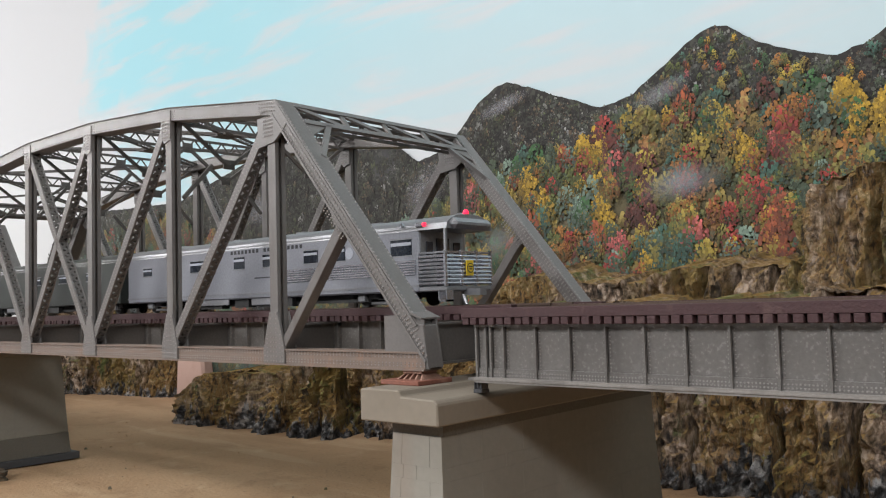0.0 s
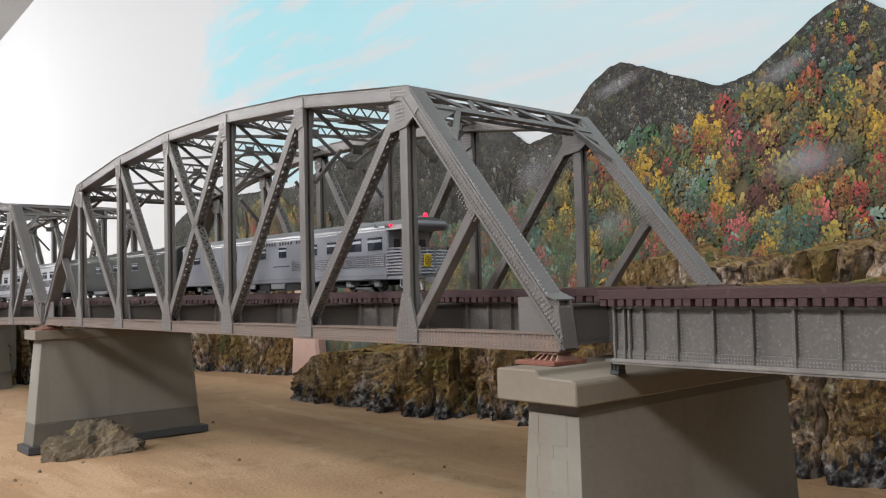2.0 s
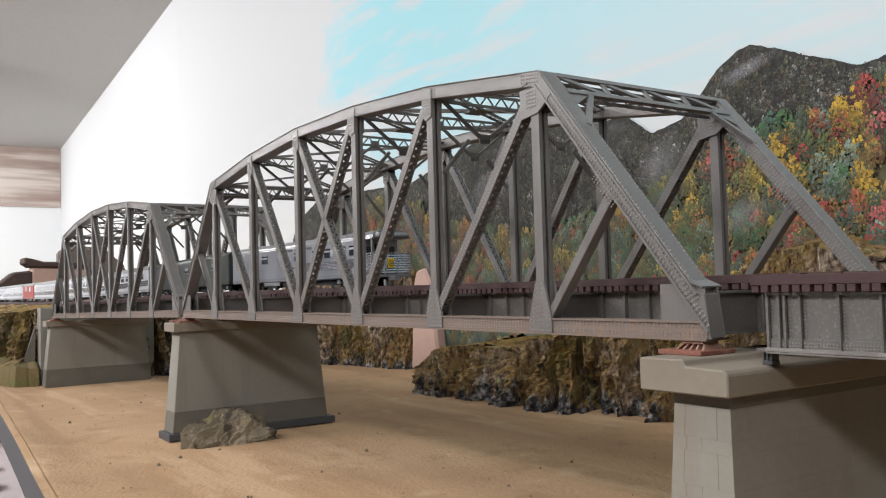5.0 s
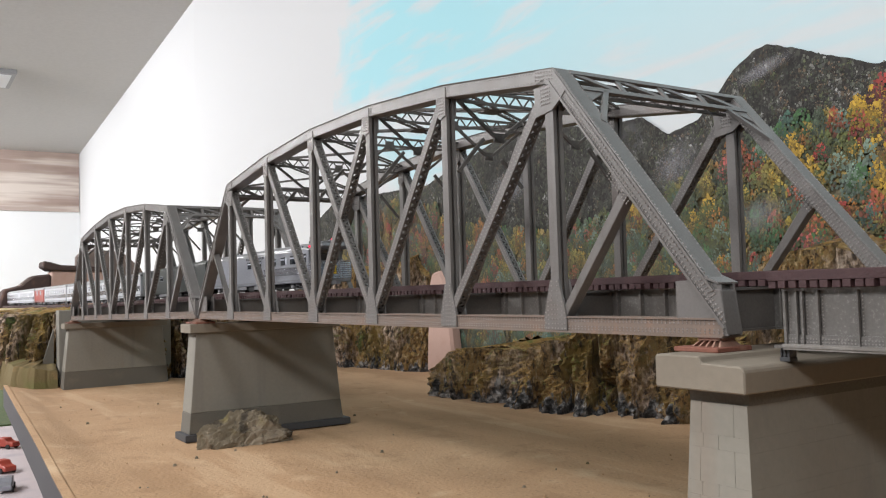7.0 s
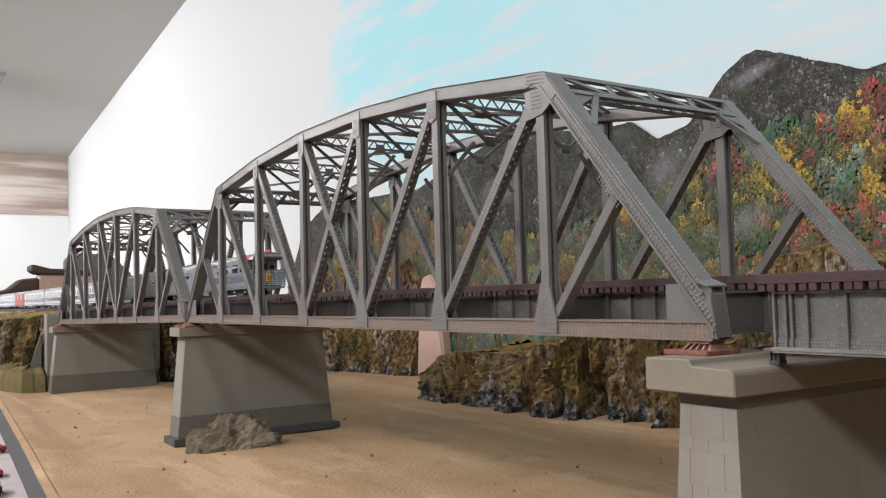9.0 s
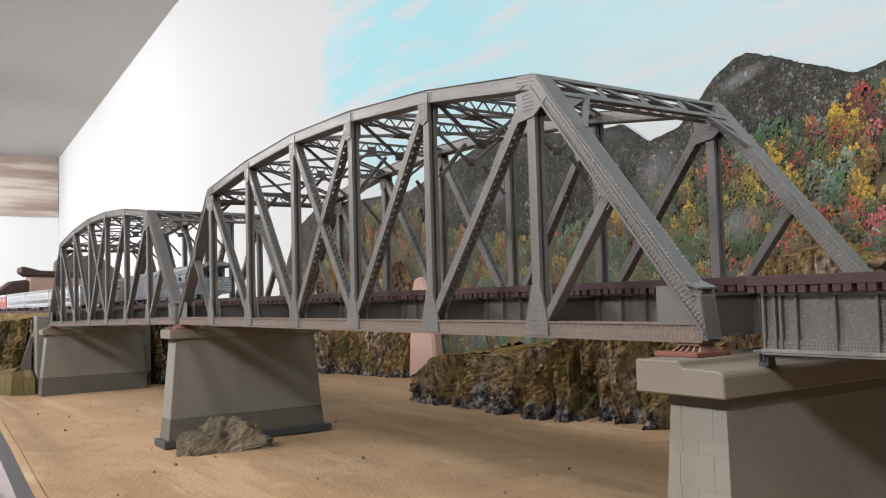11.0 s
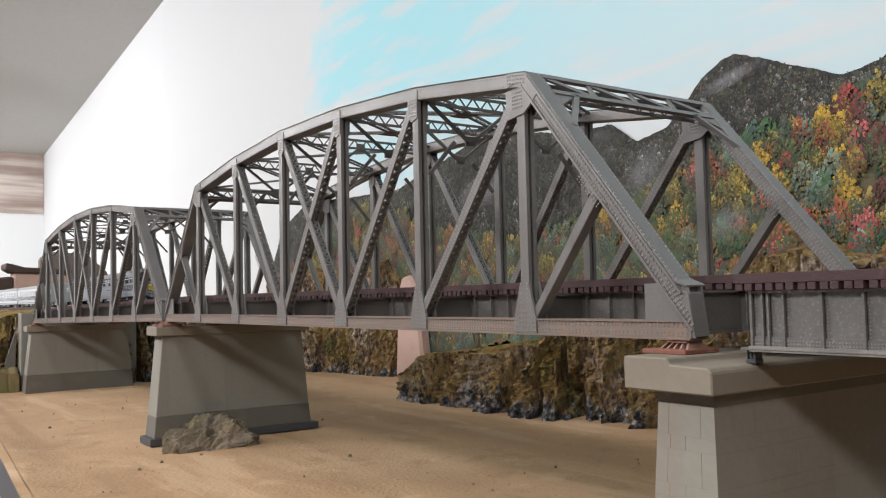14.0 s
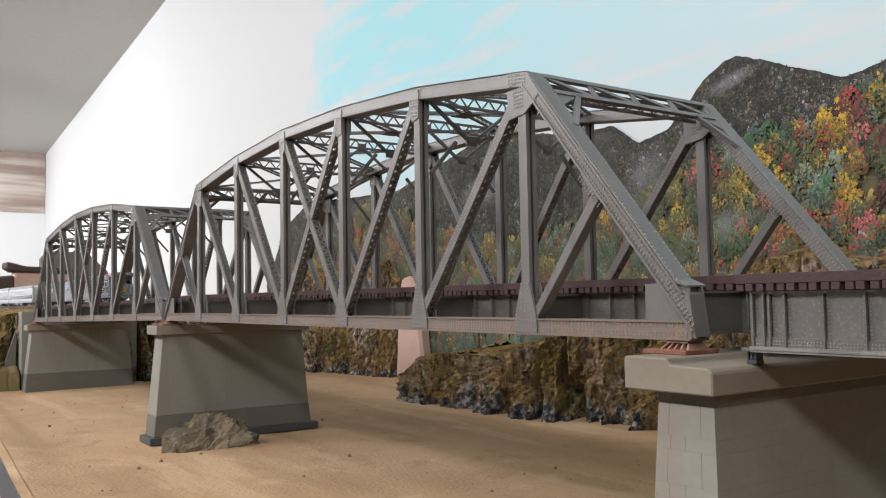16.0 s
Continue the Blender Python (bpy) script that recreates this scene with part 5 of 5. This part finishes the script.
part("sign_mark", Mesh().box(0.016, 0.0175, -0.022, 0.006, 0.196, 0.203).box(0.016, 0.0175, -0.019, 0.004, 0.184, 0.19), letter_m, sign)
lamp = part("tail_lamp", Mesh().box(-0.06, -0.015, -0.03, 0.03, 0.45, 0.485), silver_bright, obs, bevel=0.006)
part("lamp_lens", Mesh().rod((-0.016, 0, 0.462), (-0.012, 0, 0.492), 0.017, 14, 0.015).rod((-0.012, 0, 0.492), (-0.011, 0, 0.502), 0.015, 14, 0.007), red_lamp, lamp, "glowing red tail lamp lens")
for s in (-1, 1):
    mk = part("marker_lamp", Mesh().box(-0.2, -0.15, s * CW - 0.012, s * CW + 0.01, 0.412, 0.436), silver_bright, obs, bevel=0.005)
    part("marker_lens", Mesh().rod((-0.15, s * (CW + 0.002), 0.424), (-0.135, s * (CW + 0.002), 0.424), 0.011, 10), red_lamp, mk, "glowing red marker lens")
    part("grab_light", Mesh().rod((-0.3, s * CW, 0.43), (-0.3, s * (CW + 0.012), 0.43), 0.012, 8), silver_bright, obs)
    for i in range(19):
        if i in (8, 14):
            continue
        x = -1.876 + i * 0.0395
        part("letter_bar", Mesh().box(x, x + 0.022, s * (CW + 0.001) - 0.001, s * (CW + 0.001) + 0.001, 0.365, 0.388), letter_m, obs)
    part("round_emblem", Mesh().rod((-0.725, s * (CW + 0.003), 0.308), (-0.725, s * (CW - 0.002), 0.308), 0.033, 18), blind_m, obs, "pale round emblem between two windows")
    part("name_bar", Mesh().box(-1.62, -1.38, s * (CW + 0.001) - 0.001, s * (CW + 0.001) + 0.001, 0.2, 0.208), letter_m, obs)
part("coupler", Mesh().box(-0.02, 0.09, -0.025, 0.025, 0.05, 0.085).rod((0.02, -0.08, 0.05), (0.06, -0.1, -0.0), 0.01, 6), silver_roof, obs)
part("step", Mesh().box(-0.06, 0.0, -CW, -CW + 0.05, 0.02, 0.03).box(-0.06, -0.052, -CW, -CW + 0.05, 0.02, 0.08).box(-0.008, 0.0, -CW, -CW + 0.05, 0.02, 0.08), silver_bright, obs)

WIN = [(0.3 + 0.27 * i, 0.16, 0.07) for i in range(10)]
dark = coach("baggage_car", "dark grey-green heavyweight passenger car coupled ahead of the silver car", carbody_dark, carbody_dark, 3.1, [(0.5 + 0.5 * i, 0.14, 0.06) for i in range(5)], False)
silver_a = coach("passenger_car", "silver streamlined passenger car with fluted sides, bright light painted into its colour", silver_lit, silver_roof, 3.2, WIN)
silver_b = copy_thing(silver_a, pose(0, 0, 0))
silver_c = copy_thing(silver_a, pose(0, 0, 0))
red = coach("express_car", "dull red express car in the middle of the train", red_car, silver_roof, 1.7, [(0.4, 0.2, 0.1), (1.0, 0.2, 0.1)], False)
silver_d = copy_thing(silver_a, pose(0, 0, 0))
silver_e = copy_thing(silver_a, pose(0, 0, 0))
silver_f = copy_thing(silver_a, pose(0, 0, 0))
TRAIN = [(obs, 0.0), (dark, -3.32), (silver_a, -6.5), (silver_b, -9.78), (silver_c, -13.06), (red, -16.34), (silver_d, -18.12), (silver_e, -21.4), (silver_f, -24.7)]

# mesa far along the line
mesa = thing("mesa_rock", "dark red-brown mesa with an overhanging cap rock", "rock", at=(-30, 0, 0.13))


def outline_x(poly, x0, x1):
    """A polygon in y, z pushed from x0 to x1."""
    n = len(poly)
    return Mesh().add([(x0, y, z) for y, z in poly] + [(x1, y, z) for y, z in poly], [tuple(range(n)), tuple(range(2 * n - 1, n - 1, -1))] + [(i, i + n, (i + 1) % n + n, (i + 1) % n) for i in range(n)])


part("cap_rock", outline_x([(1.5, 1.25), (1.52, 1.45), (1.75, 1.4), (2.1, 1.3), (2.6, 1.28), (3.6, 1.2), (3.6, 1.05), (1.7, 1.12)], -0.5, 0.6), mesa_m, mesa, bevel=0.04)
part("neck_rock", outline_x([(1.75, -0.24), (1.78, 1.12), (3.6, 1.05), (3.7, -0.24)], -0.4, 0.5), pink_m, mesa, bevel=0.05)
part("slope_rock", outline_x([(0.1, -0.24), (0.3, 0.5), (0.8, 0.62), (1.2, 0.95), (1.76, 1.0), (1.8, -0.24)], -0.5, 0.5), mesa_m, mesa, bevel=0.06)
part("back_rock", outline_x([(2.7, -0.24), (2.75, 1.7), (3.2, 1.9), (4.3, 1.85), (5.0, 1.2), (5.6, -0.24)], -0.9, -0.42), mesa_back_m, mesa, bevel=0.08)
lower = thing("lower_layout_deck", "pale grey road board of a lower layout level", "layout deck", at=(-16, -3, -2.75))
part("cabinet", Mesh().box(-20, 12, -2.9, 4.9, -11.25, 0.0), fascia_m, lower)
part("road_board", Mesh().box(-20, 12, -3, 5, 0.0, 0.12), road_m, lower)
part("grass_strip", Mesh().box(-18, -3.5, 1.5, 4.9, 0.12, 0.16), grass_m, lower)


def toy_car(at, turn, mat, label):
    car = thing("model_car", label, "model car", "cars on the lower level", at)
    car.matrix_world = car.matrix_world @ pose(0, 0, 0, 0, 0, turn)
    part("car_body", Mesh().prism([(-0.27, 0.04), (0.27, 0.04), (0.27, 0.12), (0.12, 0.14), (0.06, 0.2), (-0.14, 0.2), (-0.2, 0.13), (-0.27, 0.12)], -0.1, 0.1), mat, car, bevel=0.015)
    for x in (-0.16, 0.16):
        for y in (-0.1, 0.1):
            part("wheel", Mesh().rod((x, y - 0.02, 0.045), (x, y + 0.02, 0.045), 0.045, 12), black, car)


toy_car((-13.6, -1.3, -2.63), 20, red_car, "glossy red model car on the pale road")
toy_car((-16.2, -1.0, -2.63), 40, red_car, "glossy red model car on the pale road")
toy_car((-12.0, -1.42, -2.63), -10, silver, "silver model car on the pale road")
vent = thing("ceiling_light", "small grey square ceiling fixture", "ceiling light", at=(-42.6, 1.6, CEIL))
part("housing", Mesh().box(-1.6, 1.6, -0.9, 0.45, -0.22, 0.0), silver_roof, vent, bevel=0.03)
part("cover", Mesh().box(-1.3, 1.3, -0.7, 0.25, -0.26, -0.22), white_wall, vent, bevel=0.02)


def train_x(t):
    return -0.30 - 0.689 * t


def rail_point(x):
    """Where the middle of the track lies at x, in panels: level, then down the turned span, then level again."""
    run = min(max(-7.241 - x, 0.0), 7.22)
    return Vector((x, 0.734 - run * math.sin(radians(1.03)), RAIL - run * math.sin(radians(0.86))))


def car_pose(rear):
    back, front = rail_point(rear), rail_point(rear - 3.0)
    d = (back - front).normalized()
    return pose(back[0] * U, back[1] * U, back[2] * U, 0, -math.degrees(math.asin(d[2])), math.degrees(math.atan2(d[1], d[0])))


def motions():
    for car, off in TRAIN:
        walk(car, [(k / 2, car_pose(train_x(k / 2) + off)) for k in range(33)])


motions()
